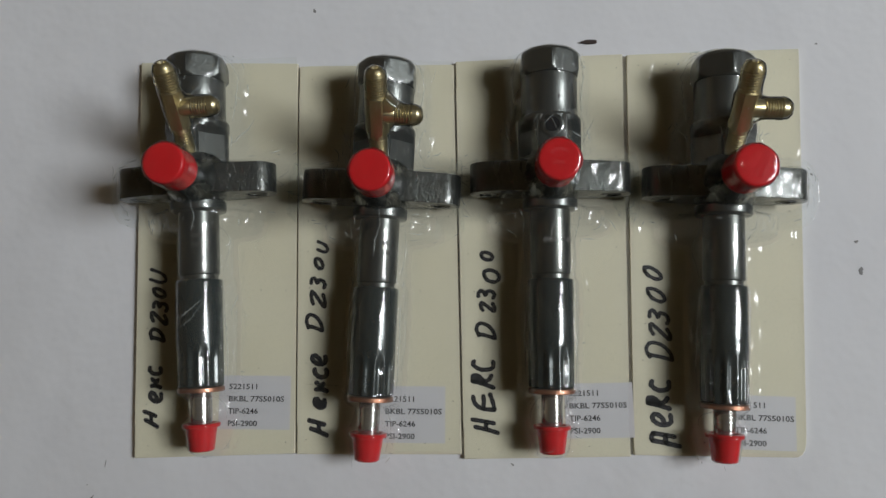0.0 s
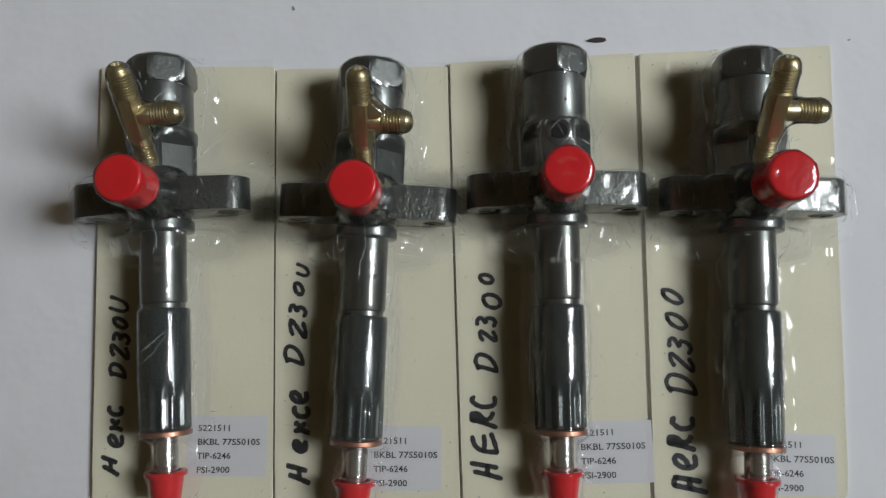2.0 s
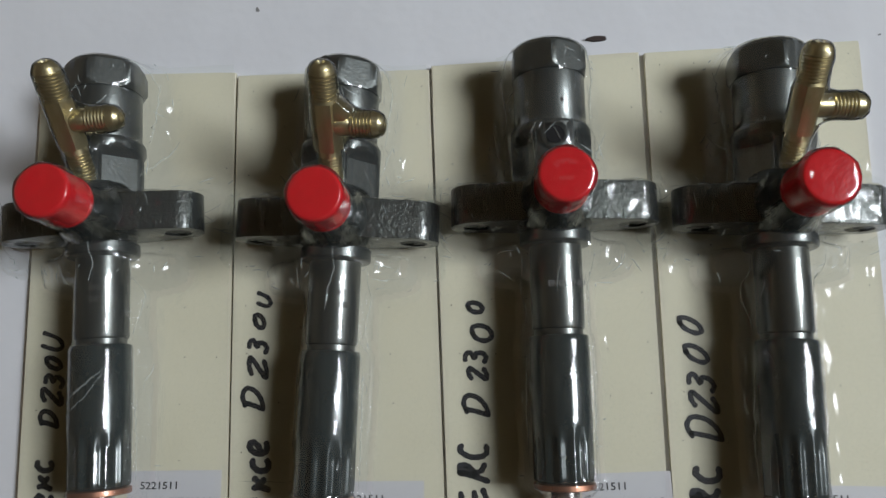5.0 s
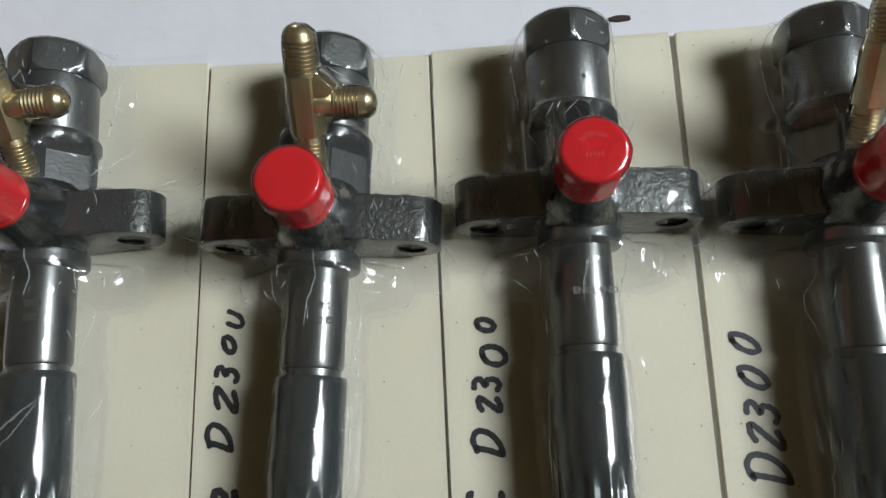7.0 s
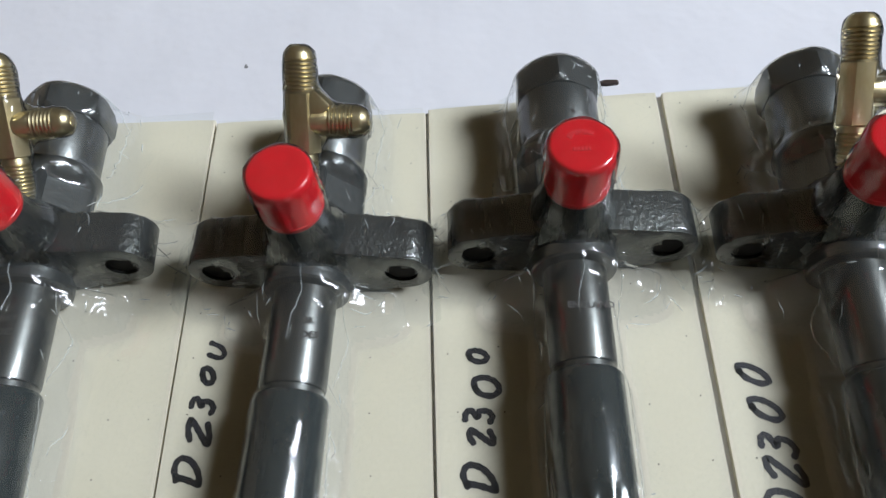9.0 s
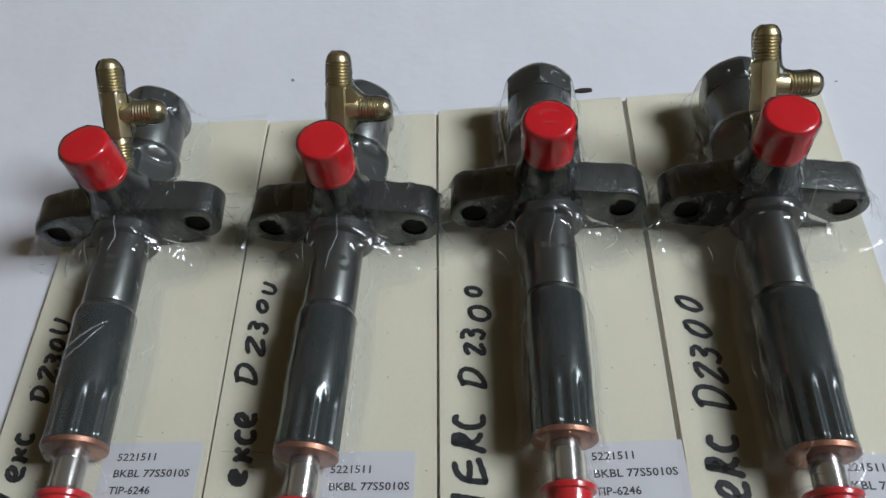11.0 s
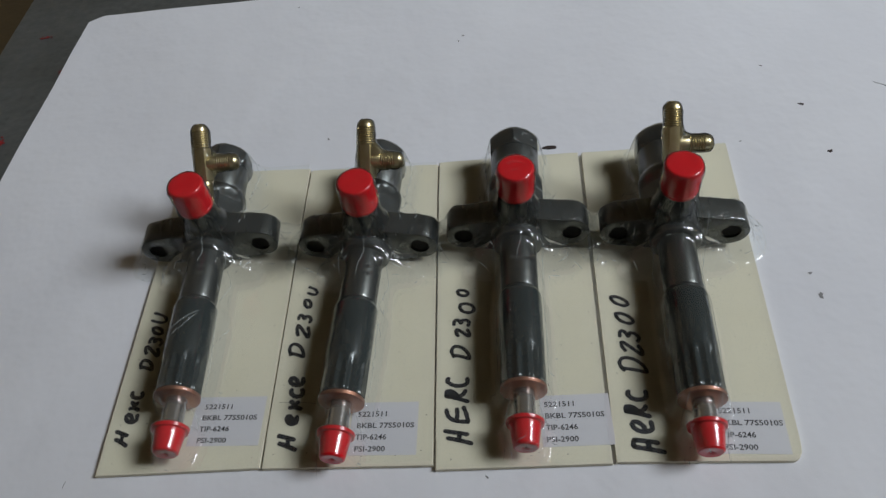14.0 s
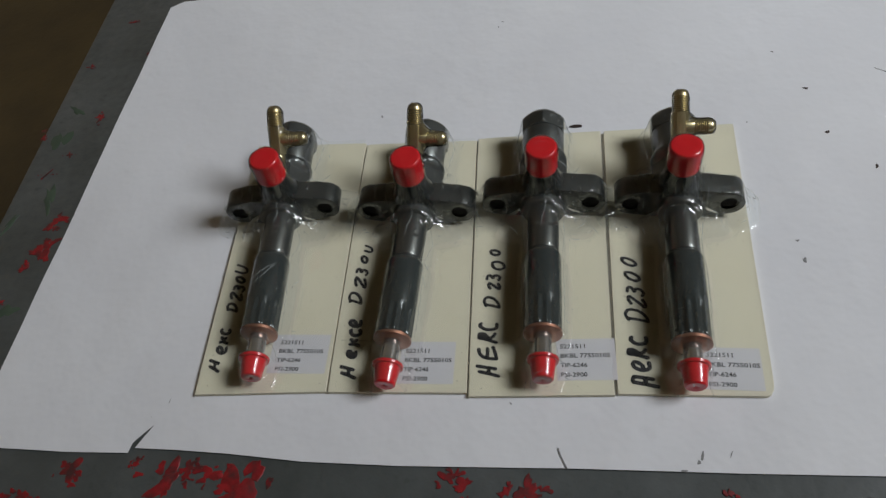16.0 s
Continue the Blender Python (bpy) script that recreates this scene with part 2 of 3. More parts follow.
def blob(x, y, z, rx, ry, seed, turn=0.0, n=18, thick=0.0002, jag=0.35):
    """A flat uneven patch: a splash of paint or a speck."""
    rng = random.Random(seed)
    bm = bmesh.new()
    ph = [rng.uniform(0, 6.28) for _ in range(4)]
    top, low = [], []
    for i in range(n):
        a = 2 * math.pi * i / n
        q = 1 + jag * (0.5 * math.sin(2 * a + ph[0]) + 0.35 * math.sin(3 * a + ph[1]) + 0.3 * math.sin(5 * a + ph[2])) + rng.uniform(-0.12, 0.12) * jag * 2
        p = Vector((rx * q * math.cos(a), ry * q * math.sin(a), 0))
        p.rotate(Euler((0, 0, turn)))
        top.append(bm.verts.new((x + p.x * 0.95, y + p.y * 0.95, z + thick)))
        low.append(bm.verts.new((x + p.x, y + p.y, z)))
    bm.faces.new(top)
    for i in range(n):
        bm.faces.new((low[i], low[(i + 1) % n], top[(i + 1) % n], top[i]))
    return bm


def join(bm, other):
    me = bpy.data.meshes.new("joined")
    other.to_mesh(me)
    other.free()
    bm.from_mesh(me)
    bpy.data.meshes.remove(me)
    return bm


def written(name, words, size, width, m, material, parent, label="", depth=0.00003):
    """Printed words as a mesh, fitted to a width in metres (0: as they come)."""
    cu = bpy.data.curves.new(name, "FONT")
    cu.body, cu.size, cu.extrude, cu.resolution_u, cu.offset = words, size, depth, 2, 0.00005
    tmp = new("tmp_text", cu)
    bpy.context.view_layer.update()
    me = bpy.data.meshes.new_from_object(tmp)
    w = max(v.co.x for v in me.vertices)
    bpy.data.objects.remove(tmp)
    bpy.data.curves.remove(cu)
    if width:
        for v in me.vertices:
            v.co.x *= width / w
    me.materials.append(material)
    ob = new(name, me)
    ob.parent, ob.matrix_basis = parent, m
    if label:
        tagged(ob, label)
    return ob


# ---- the setting ----
def slab(name, x0, x1, y0, y1, z0, z1, material, label):
    return tagged(part(name, box(x0, x1, y0, y1, z0, z1), material), label, name.split("_")[0], kind="structure")


T = 0.15
slab("floor", WX0 - T, WX1 + T, WY0 - T, WY1 + T, FZ - T, FZ, M_FLOOR, "dark brown worn workshop floor in shade")
# unseen ceiling and walls, added to close the room and bounce light
slab("ceiling", WX0 - T, WX1 + T, WY0 - T, WY1 + T, CZ, CZ + T, M_BOUNCE_CEILING, "unseen ceiling of the room, pale brown to bounce light")
slab("wall_north", WX0, WX1, WY1, WY1 + T, FZ, CZ, M_WALL, "unseen plain room wall, warm cream to bounce light")
slab("wall_south", WX0, WX1, WY0 - T, WY0, FZ, CZ, M_WALL, "unseen plain room wall, warm cream to bounce light")
slab("wall_west", WX0 - T, WX0, WY0 - T, WY1 + T, FZ, CZ, M_WALL, "unseen plain room wall, warm cream to bounce light")
bm = box(WX1, WX1 + T, WY0 - T, WIN[0], FZ, CZ)
for b in ((WIN[1], WY1 + T, FZ, CZ), (WIN[0], WIN[1], FZ, WIN[2]), (WIN[0], WIN[1], WIN[3], CZ)):
    join(bm, box(WX1, WX1 + T, *b))
tagged(part("wall_east", bm, M_WALL), "unseen room wall with a window opening, warm cream to bounce light", "wall", kind="structure")
win = tagged(new("window_1"), "grey painted window frame in the wall", "window", kind="structure")
for y0, y1, z0, z1 in ((WIN[0], WIN[0] + 0.04, WIN[2], WIN[3]), (WIN[1] - 0.04, WIN[1], WIN[2], WIN[3]),
                       (WIN[0] + 0.04, WIN[1] - 0.04, WIN[2], WIN[2] + 0.04), (WIN[0] + 0.04, WIN[1] - 0.04, WIN[3] - 0.04, WIN[3])):
    part("window_frame", box(WX1 + 0.05, WX1 + 0.1, y0, y1, z0, z1, 0.003), M_FRAME, win)

# ---- the table, its paint marks, and the paper on it ----
TX0, TX1, TY0, TY1 = -0.3185, 0.95, -0.42, 0.62
PZ = 0.0            # upper face of the paper under the cards
TZ = -0.0012        # the table top
table = tagged(new("work_table"), "grey painted worktable with red paint splashes", "table")
part("tabletop", box(TX0, TX1, TY0, TY1, TZ - 0.03, TZ, 0.002), M_TABLE, table)
for x in (TX0 + 0.06, TX1 - 0.06):
    for y in (TY0 + 0.06, TY1 - 0.06):
        part("leg", box(x - 0.025, x + 0.025, y - 0.025, y + 0.025, FZ, TZ - 0.03, 0.003), M_TABLE, table)

SPLATS = ((-204, -37, 9, 7), (-150, -42, 14, 10), (-112, -46, 17, 13), (-128, -39, 8, 6), (-320, 216, 2, 3), (-318, 209, 2.5, 2), (-276, 130, 6, 9), (-277, 104, 7, 11),
          (-281, 228, 2.5, 1.5), (-169, -33, 4, 3), (-140, -36, 4, 7), (-9, -40, 5, 6), (28, -46, 10, 8), (-1, -43, 4, 8), (-289, 340, 5, 2), (-263, 296, 3, 2),
          (-307, 286, 4, 1.5), (-279, 226, 2, 6), (-298, 412, 3, 7), (-286, 412, 3, 6), (-285, 92, 3, 5), (-292, 66, 4, 3), (-301, 172, 8, 1), (-290, 190, 5, 1),
          (-286, 35, 3, 6), (-300, 20, 9, 5), (-262, -45, 6, 8), (-226, -52, 8, 5), (-60, -62, 12, 8), (60, -66, 9, 10), (-300, -20, 8, 10), (118, -47, 4, 2), (176, -50, 2, 2))
for i, (x, y, rx, ry) in enumerate(SPLATS):
    rng = random.Random(500 + i)
    up = 0.0002 + 0.00001 * i
    part("paint_splash", blob(x / 1000, y / 1000, TZ, rx * 0.55 / 1000, ry * 0.55 / 1000, i, i * 0.9, n=30, thick=up, jag=0.75), M_SPLAT, table, "dried red paint splash")
    for q in range(7):
        a, d = rng.uniform(0, 6.28), rng.uniform(0.35, 1.25)
        w = rng.uniform(0.08, 0.34) * min(rx, ry) / 1000
        part("paint_splash", blob((x + rx * d * math.cos(a)) / 1000, (y + ry * d * math.sin(a)) / 1000, TZ, w * rng.uniform(0.8, 1.8), w, i * 10 + q, a, n=12, thick=up + 0.000012 * (q + 1), jag=0.7), M_SPLAT, table, "dried red paint splash")
for i, (x, y, rx, ry) in enumerate(((-303, 206, 6, 9), (-290, 150, 3, 12), (-301, 236, 2, 8), (-310, 130, 9, 2), (-284, 60, 5, 7))):
    part("stain", blob(x / 1000, y / 1000, TZ, rx / 1000, ry / 1000, 90 + i, i * 0.4, jag=0.8, thick=0.0001), M_GREEN, table, "dark green paint stain")


def relief(x, y):
    """The gentle waves of the sheet away from the cards."""
    far = min(1.0, max(0.0, max(-0.16 - x, x - 0.17, y - 0.2, -0.02 - y) / 0.06))
    return far * 0.0011 * (noise.noise((x * 9, y * 9, 3.1)) + 0.5 * noise.noise((x * 23, y * 23, 7.7)))


def sheet(name, outline, z, label, thick=0.0002, step=0.008):
    """A sheet of paper cut to an outline, laid with gentle waves."""
    bm = bmesh.new()
    edge = [Vector(p) / 1000 for p in outline]
    x0, x1, y0, y1 = min(p.x for p in edge), max(p.x for p in edge), min(p.y for p in edge), max(p.y for p in edge)
    f = bm.faces.new([bm.verts.new((p.x, p.y, 0)) for p in edge])
    for axis, a, b in ((0, x0, x1), (1, y0, y1)):
        c = a + step
        while c < b:
            co, no = ((c, 0, 0), (1, 0, 0)) if axis == 0 else ((0, c, 0), (0, 1, 0))
            bmesh.ops.bisect_plane(bm, geom=bm.verts[:] + bm.edges[:] + bm.faces[:], plane_co=co, plane_no=no)
            c += step
    for v in bm.verts:
        v.co.z = z + relief(v.co.x, v.co.y) - thick
    top = bmesh.ops.extrude_face_region(bm, geom=bm.faces[:])
    for v in top["geom"]:
        if isinstance(v, bmesh.types.BMVert):
            v.co.z += thick
    return tagged(part(name, bm, M_PAPER, smooth=60), label, "paper")


sheet("paper_sheet", [(-260, 354), (-250, 361), (-164, 364), (-84, 366), (-41, 362), (27, 360), (69, 360), (200, 352), (276, 346), (290, 326), (288, 290), (300, 150), (306, -20), (300, -40),
                      (185, -39), (122, -38), (47, -36), (-34, -35), (-82, -33), (-121, -29), (-150, -27), (-171.8, -26), (-168.6, -20), (-164.5, -13), (-170.0, -18.6), (-174.0, -23.2), (-175, -28.6),
                      (-211, -28), (-247, -26), (-264, -24), (-269, 10), (-267.5, 78), (-265.5, 134), (-264, 200), (-261.5, 296)],
      PZ, "large white paper sheet with smudges and a torn edge")

SPECKS = ((206, 210, 2.2, 1.4), (210, 171, 1.8, 1.8), (230, 142, 3, 1), (159, 122, 0.9, 0.6), (193, 247, 1.3, 0.6), (166, 183, 0.8, 0.6), (15, 301, 0.9, 1.3), (12, 295, 1.3, 0.7),
          (-66, 208, 1.4, 1), (-102, 350, 0.8, 0.8), (176, 91, 1.2, 1.0), (177, 78, 2.2, 1.6), (21, -3, 1.2, 0.5), (109, -30, 1.0, 3.0), (107, -33, 1.4, 1.2), (122, -29, 2.4, 0.4),
          (100, -37, 0.7, 2.2), (254, 222, 6, 0.5), (240, 150, 1.0, 0.8), (-168, -9, 0.3, 0.3), (-160, 0, 2.0, 0.25))
for i, (x, y, rx, ry) in enumerate(SPECKS):
    x, y = x / 1000, y / 1000
    tagged(part("paper_speck", blob(x, y, PZ + relief(x, y), rx * 0.7 / 1000, ry * 0.7 / 1000, 40 + i, i * 0.7, n=12, thick=0.00012, jag=0.45), M_SMUDGE if i > 4 else M_DIRT), "small dark speck of dirt on the paper", "dirt", "specks on the paper")
tagged(part("paper_mark", ribbon([(0.0435, -0.0265), (0.0445, -0.030), (0.047, -0.0358)], 0.0006, PZ + 0.0004), M_SMUDGE), "thin dark pen line near the edge of the paper", "mark")

# a sliver of metal beside the third injector's end
tagged(part("metal_sliver", blob(0.0625, 0.1875, 0.0, 0.0042, 0.0009, 5, 0.05, n=14, thick=0.0012, jag=0.3), M_DIRT), "dark metal sliver lying on the paper", "debris")

# ---- the four cards ----
CZT = 0.0022        # upper face of the cards
# corners in millimetres: lower left, lower right, upper right, upper left
CARDS = (((-146, 2.5), (-74.2, 3.5), (-73.4, 181.5), (-148, 184.5)),
         ((-73.4, 3.2), (-1.0, 2.0), (-0.6, 178.3), (-72.6, 180)),
         ((0.0, 0.0), (71.8, 0.0), (77.2, 180.5), (0.4, 179.6)),
         ((73.4, 0.6), (146.3, -1.6), (157, 180), (79.2, 180)))
WRITING = ((("H", 15, 24, -135, -143), ("e", 26, 32, -133.5, -140.5), ("r", 32, 38, -134, -140), ("c", 38, 43, -134, -141), ("D", 53, 60, -133, -141), ("2", 61, 67, -132, -141),
            ("3", 67, 72, -132, -140), ("0", 73, 78, -133, -140), ("u", 80, 85, -133, -142)),
           (("H", 10, 19, -59, -69), ("e", 22, 28, -60, -66.5), ("r", 29, 35, -59, -66), ("c", 35, 41, -59, -66.5), ("e", 41, 47, -59.5, -67.5), ("D", 56, 65, -61, -70), ("2", 67, 75, -60, -68),
            ("3", 76, 81, -60, -68), ("0", 84, 90, -61, -66), ("u", 92, 96, -59, -65)),
           (("H", 10, 18, 16, 3), ("E", 19.5, 29, 15, 3.5), ("R", 29.5, 37, 15, 3.2), ("C", 37, 43, 15, 3.8), ("D", 51, 59.5, 16, 6), ("2", 63, 68.5, 16, 8), ("3", 69, 74, 16, 7), ("0", 76, 83, 18.5, 10),
            ("0", 86, 91, 15.7, 9)),
           (("A", 3, 11, 94, 80), ("e", 12, 19, 91, 81), ("R", 19, 26, 91, 79), ("C", 26.5, 33, 91, 81), ("D", 40, 49.5, 93, 80), ("2", 50, 56.5, 92.5, 82), ("3", 57, 63, 92, 82), ("0", 66, 72.5, 91, 82),
            ("0", 76, 82, 90, 81)))
LETTERS = {"H": (((0.42, 0.9), (0.25, 0.45), (0.03, 0.0)), ((0.92, 1), (0.8, 0.55), (0.68, 0.14)), ((0.2, 0.45), (0.8, 0.46))),
           "A": (((0.42, 0.98), (0.25, 0.5), (0.03, 0.0)), ((0.42, 0.98), (0.7, 0.98), (0.9, 0.9)), ((0.92, 0.95), (0.8, 0.5), (0.68, 0.16)), ((0.2, 0.48), (0.8, 0.5))),
           "E": (((0.8, 0.98), (0.42, 0.9), (0.15, 0.62), (0.06, 0.03)), ((0.06, 0.03), (0.5, 0.1), (0.95, 0.22)), ((0.15, 0.55), (0.5, 0.5), (0.85, 0.52))),
           "e": (((0.22, 0.38), (0.62, 0.5), (0.92, 0.78), (0.78, 0.98), (0.4, 0.95), (0.08, 0.65), (0.06, 0.28), (0.32, 0.03), (0.9, 0.05)),),
           "r": (((0.2, 1), (0.28, 0.55), (0.1, 0.0)), ((0.25, 0.5), (0.6, 0.62), (0.95, 0.95)), ((0.5, 0.55), (0.9, 0.3))),
           "R": (((0.5, 0.98), (0.3, 0.5), (0.02, 0.03)), ((0.4, 0.9), (0.85, 0.95), (0.9, 0.72), (0.6, 0.52), (0.3, 0.5)), ((0.45, 0.72), (0.75, 0.75)), ((0.42, 0.5), (0.6, 0.25), (0.95, 0.12))),
           "c": (((0.95, 0.95), (0.55, 0.98), (0.12, 0.62), (0.2, 0.14), (0.6, 0.0), (0.95, 0.1)),),
           "C": (((0.95, 0.9), (0.6, 0.98), (0.12, 0.66), (0.12, 0.25), (0.42, 0.04), (0.95, 0.04)),),
           "D": (((0.3, 0.9), (0.2, 0.5), (0.02, 0.02)), ((0.16, 0.86), (0.6, 0.99), (0.95, 0.82), (0.85, 0.42), (0.45, 0.12), (0.02, 0.02))),
           "2": (((0.03, 0.82), (0.4, 0.95), (0.88, 0.92), (0.7, 0.65), (0.32, 0.3), (0.12, 0.06), (0.5, 0.02), (0.97, 0.16)),),
           "3": (((0.05, 0.97), (0.6, 0.93), (0.86, 0.74), (0.35, 0.52), (0.82, 0.46), (0.92, 0.16), (0.55, 0.0), (0.06, 0.1)),),
           "0": (((0.3, 0.92), (0.75, 0.98), (0.97, 0.6), (0.82, 0.18), (0.4, 0.02), (0.05, 0.3), (0.1, 0.75), (0.42, 0.98)),),
           "u": (((0.1, 0.95), (0.1, 0.3), (0.45, 0.02), (0.85, 0.25), (0.95, 0.9)),)}
LABELS = ((-108, 38, 32, 23.5, -104, 32, -1.5), (-36.5, 32, 29, 24.5, -34.2, 25.3, -1.5), (44.5, 31.5, 29.5, 23.5, 46.2, 26.2, 0.0), (115.5, 25.5, 28, 23, 117.4, 20.2, -3.0))
WORDS = (("5221511", 12.8), ("BKBL 77S5010S", 25.0), ("TIP-6246", 13.4), ("PSI-2900", 13.2))


def backing_card(i):
    ll, lr, ur, ul = (Vector(p) / 1000 for p in CARDS[i])
    bm = bmesh.new()
    n = 60 if i == 3 else 14
    for j in range(4):
        a, b = (ll, lr, ur, ul)[j], (lr, ur, ul, ll)[j]
        for s in range(n):
            p = a.lerp(b, s / n)
            # the last card has a rounded corner
            if i == 3:
                c = lr + Vector((-0.005, 0.005))
                if p.x > c.x and p.y < c.y:
                    p = c + (p - c).normalized() * min((p - c).length, 0.005)
            bm.verts.new((p.x, p.y, 0.0002))
    low = bm.faces.new(bm.verts[:])
    up = bmesh.ops.extrude_face_region(bm, geom=[low])
    for v in up["geom"]:
        if isinstance(v, bmesh.types.BMVert):
            v.co.z = CZT
    bmesh.ops.bevel(bm, geom=[e for e in bm.edges if min(v.co.z for v in e.verts) > CZT - 1e-6], offset=0.0003, segments=1, affect="EDGES")
    card = tagged(part("backing_card", bm, M_CARD, smooth=25), "cream cardboard backing card with handwriting and a printed label", "card", "backing cards")
    for ch, y0, y1, xb, xt in WRITING[i]:
        bm = bmesh.new()
        pen = (2.1 if i in (1, 3) else 1.9) if ch in "HeErRcCA" else 1.7
        a, b, c, d = y0 + pen * 0.45, y1 - pen * 0.45, xb - pen * 0.45, xt + pen * 0.45
        if ch == "u":
            pen, a, b, c, d = 1.5, y0 + 0.2, y1 + 0.6, xb - 0.5, xt + 0.5
        lean = (0.28, 0.32, 0.12, 0.36)[i] * (xb - xt) if ch in "230u" else 0.4
        for st in LETTERS[ch]:
            join(bm, ribbon([((c + (d - c) * v) / 1000, (a + (b - a) * u + lean * (v - 0.5)) / 1000) for u, v in st], pen / 1000, CZT + 0.0001))
        part("handwritten_letter", bm, M_MARKER, card, "black marker letter")
    # pinholes of the card in rows, their shade drawn as dark dots on its face
    rng = random.Random(i)
    bm = bmesh.new()
    for a in range(6):
        for b in range(11):
            p = ll.lerp(lr, 0.07 + 0.175 * a + rng.uniform(-0.02, 0.02)).lerp(ul.lerp(ur, 0.07 + 0.175 * a + rng.uniform(-0.02, 0.02)), 0.03 + 0.094 * b + rng.uniform(-0.008, 0.008))
            if rng.random() < 0.5:
                join(bm, blob(p.x, p.y, CZT, 0.00024, 0.00022, a * 20 + b, n=7, thick=0.00006))
    tagged(part("pinhole", bm, M_CARD_HOLE_SHADE, card, "rows of tiny dark dots for the shade in pinholes"), kind="stuff")
    lx, ly, w, h, tx, ty, turn = LABELS[i]
    m = pose(lx / 1000, ly / 1000, CZT, 0, 0, turn)
    lab = part("label", box(0, w / 1000, -h / 1000, 0, 0, 0.00012), M_LABEL, card, "white printed paper label", m)
    off = m.inverted() @ Vector((tx / 1000, ty / 1000, CZT))
    for j, (words, width) in enumerate(WORDS):
        written("printed_line", words, 0.0034, width / 1000, pose(off.x, off.y - 0.0001 - 0.00535 * j, 0.00014), M_PRINT, lab)
    return card


cards = [backing_card(i) for i in range(4)]

# ---- the injectors ----
# Built along +y from the nozzle end, with the inlet pointing to +z; lengths in metres.
def hexed(flat, turn=0.0):
    def shape(a, y, r):
        b = (a + math.pi / 6 + turn) % (math.pi / 3) - math.pi / 6
        return min(r, flat / math.cos(b))
    return shape


def flatted(a, y, r):
    """A round body with four flats that run out in arcs towards its upper end."""
    b = a % (math.pi / 2) - math.pi / 4
    f = 0.0106 + 0.0030 * max(0.0, min(1.0, (y - 0.1385) / 0.0035))
    return min(r, f / math.cos(b))


def flange_mesh(y0, y1):
    """Two-eared flange with a bolt hole in each ear."""
    bm = bmesh.new()
    X, R, r, H = 0.0262, 0.0125, 0.0086, 0.0047
    tilt = math.acos((R - r) / X)
    out = []
    for s in (1, -1):
        c, q = (X * s, r)
        base = 0 if s == 1 else math.pi
        out += [Vector((c + q * math.cos(base + a), 0, q * math.sin(base + a))) for a in np.linspace(-tilt, tilt, 17)]
        base = math.pi / 2 if s == 1 else -math.pi / 2
        out += [Vector((R * math.cos(base + a), 0, R * math.sin(base + a))) for a in np.linspace(-(math.pi / 2 - tilt) * 0.8, (math.pi / 2 - tilt) * 0.8, 5)]
    loops = [out] + [[Vector((X * s + H * math.cos(a), 0, H * math.sin(a))) for a in np.linspace(0, 2 * math.pi, 17)[:-1]] for s in (1, -1)]
    edges = []
    for lp in loops:
        vs = [bm.verts.new(p + Vector((0, y0, 0))) for p in lp]
        edges += [bm.edges.new((vs[i], vs[(i + 1) % len(vs)])) for i in range(len(vs))]
    outer = edges[:len(out)]
    bmesh.ops.triangle_fill(bm, use_beauty=True, edges=edges)
    ring = set(v for e in outer for v in e.verts)
    up = bmesh.ops.extrude_face_region(bm, geom=bm.faces[:])
    for v in up["geom"]:
        if isinstance(v, bmesh.types.BMVert):
            v.co.y = y1
    rim = [e for e in bm.edges if len(e.link_faces) == 2 and e.calc_face_angle(0) > 1.0 and max((v.co.xz - Vector((X if v.co.x > 0 else -X, 0))).length for v in e.verts) > H * 1.2]
    bmesh.ops.bevel(bm, geom=rim, offset=0.0022, segments=4, affect="EDGES", profile=0.5, clamp_overlap=True)
    return bm


def threaded(y0, y1, r, tip, n=22, pitch=0.0011):
    """A threaded spigot with a tapered flare seat at its end."""
    prof = [(y0, r * 0.86)]
    y = y0 + 0.0004
    while y < y1 - pitch:
        prof += [(y, r * 0.86), (y + pitch * 0.35, r), (y + pitch * 0.6, r)]
        y += pitch
    prof += [(y1, r * 0.9), (y1 + 0.0005, r * 0.90), (y1 + tip * 0.45, r * 0.80), (y1 + tip * 0.8, r * 0.64), (y1 + tip * 0.95, r * 0.52), (y1 + tip, r * 0.40), (y1 + tip - 0.0012, r * 0.34)]
    return lathe(prof, n)


def tee_fitting(parent, m, forged):
    tee = part("tee_fitting", lathe([(0.0115, 0.0032), (0.0120, 0.0047), (0.0280, 0.0047), (0.0288, 0.0036)], 24, hexed(0.0042)), M_BRASS, parent, "brass flare tee fitting", m)
    part("foot_thread", threaded(-0.003, 0.0115, 0.0037, 0.0), M_BRASS, tee)
    part("thread", threaded(0.0285, 0.0380, 0.0041, 0.0024), M_BRASS, tee)
    side = pose(0, 0.0205, 0, 0, 0, -90)
    part("branch", lathe([(0.0, 0.0038), (0.0068, 0.0040), (0.0076, 0.0034)], 24, hexed(0.0037)), M_BRASS, tee, m=side)
    part("side_thread", threaded(0.0070, 0.0159, 0.0041, 0.0024), M_BRASS, tee, m=side)
    if forged:
        bm = box(-0.0032, 0.0032, -0.0032, 0.0032, -0.0033, 0.0033, 0.0008)
        part("web", bm, M_BRASS, tee, m=pose(0.0042, 0.0247, 0, 0, 0, 45))
    return tee


def ribbed(a, y, r):
    return r * (1 + (0.020 if 0.0025 < y < 0.0142 and (math.degrees(a) % 45) < 8 else 0))


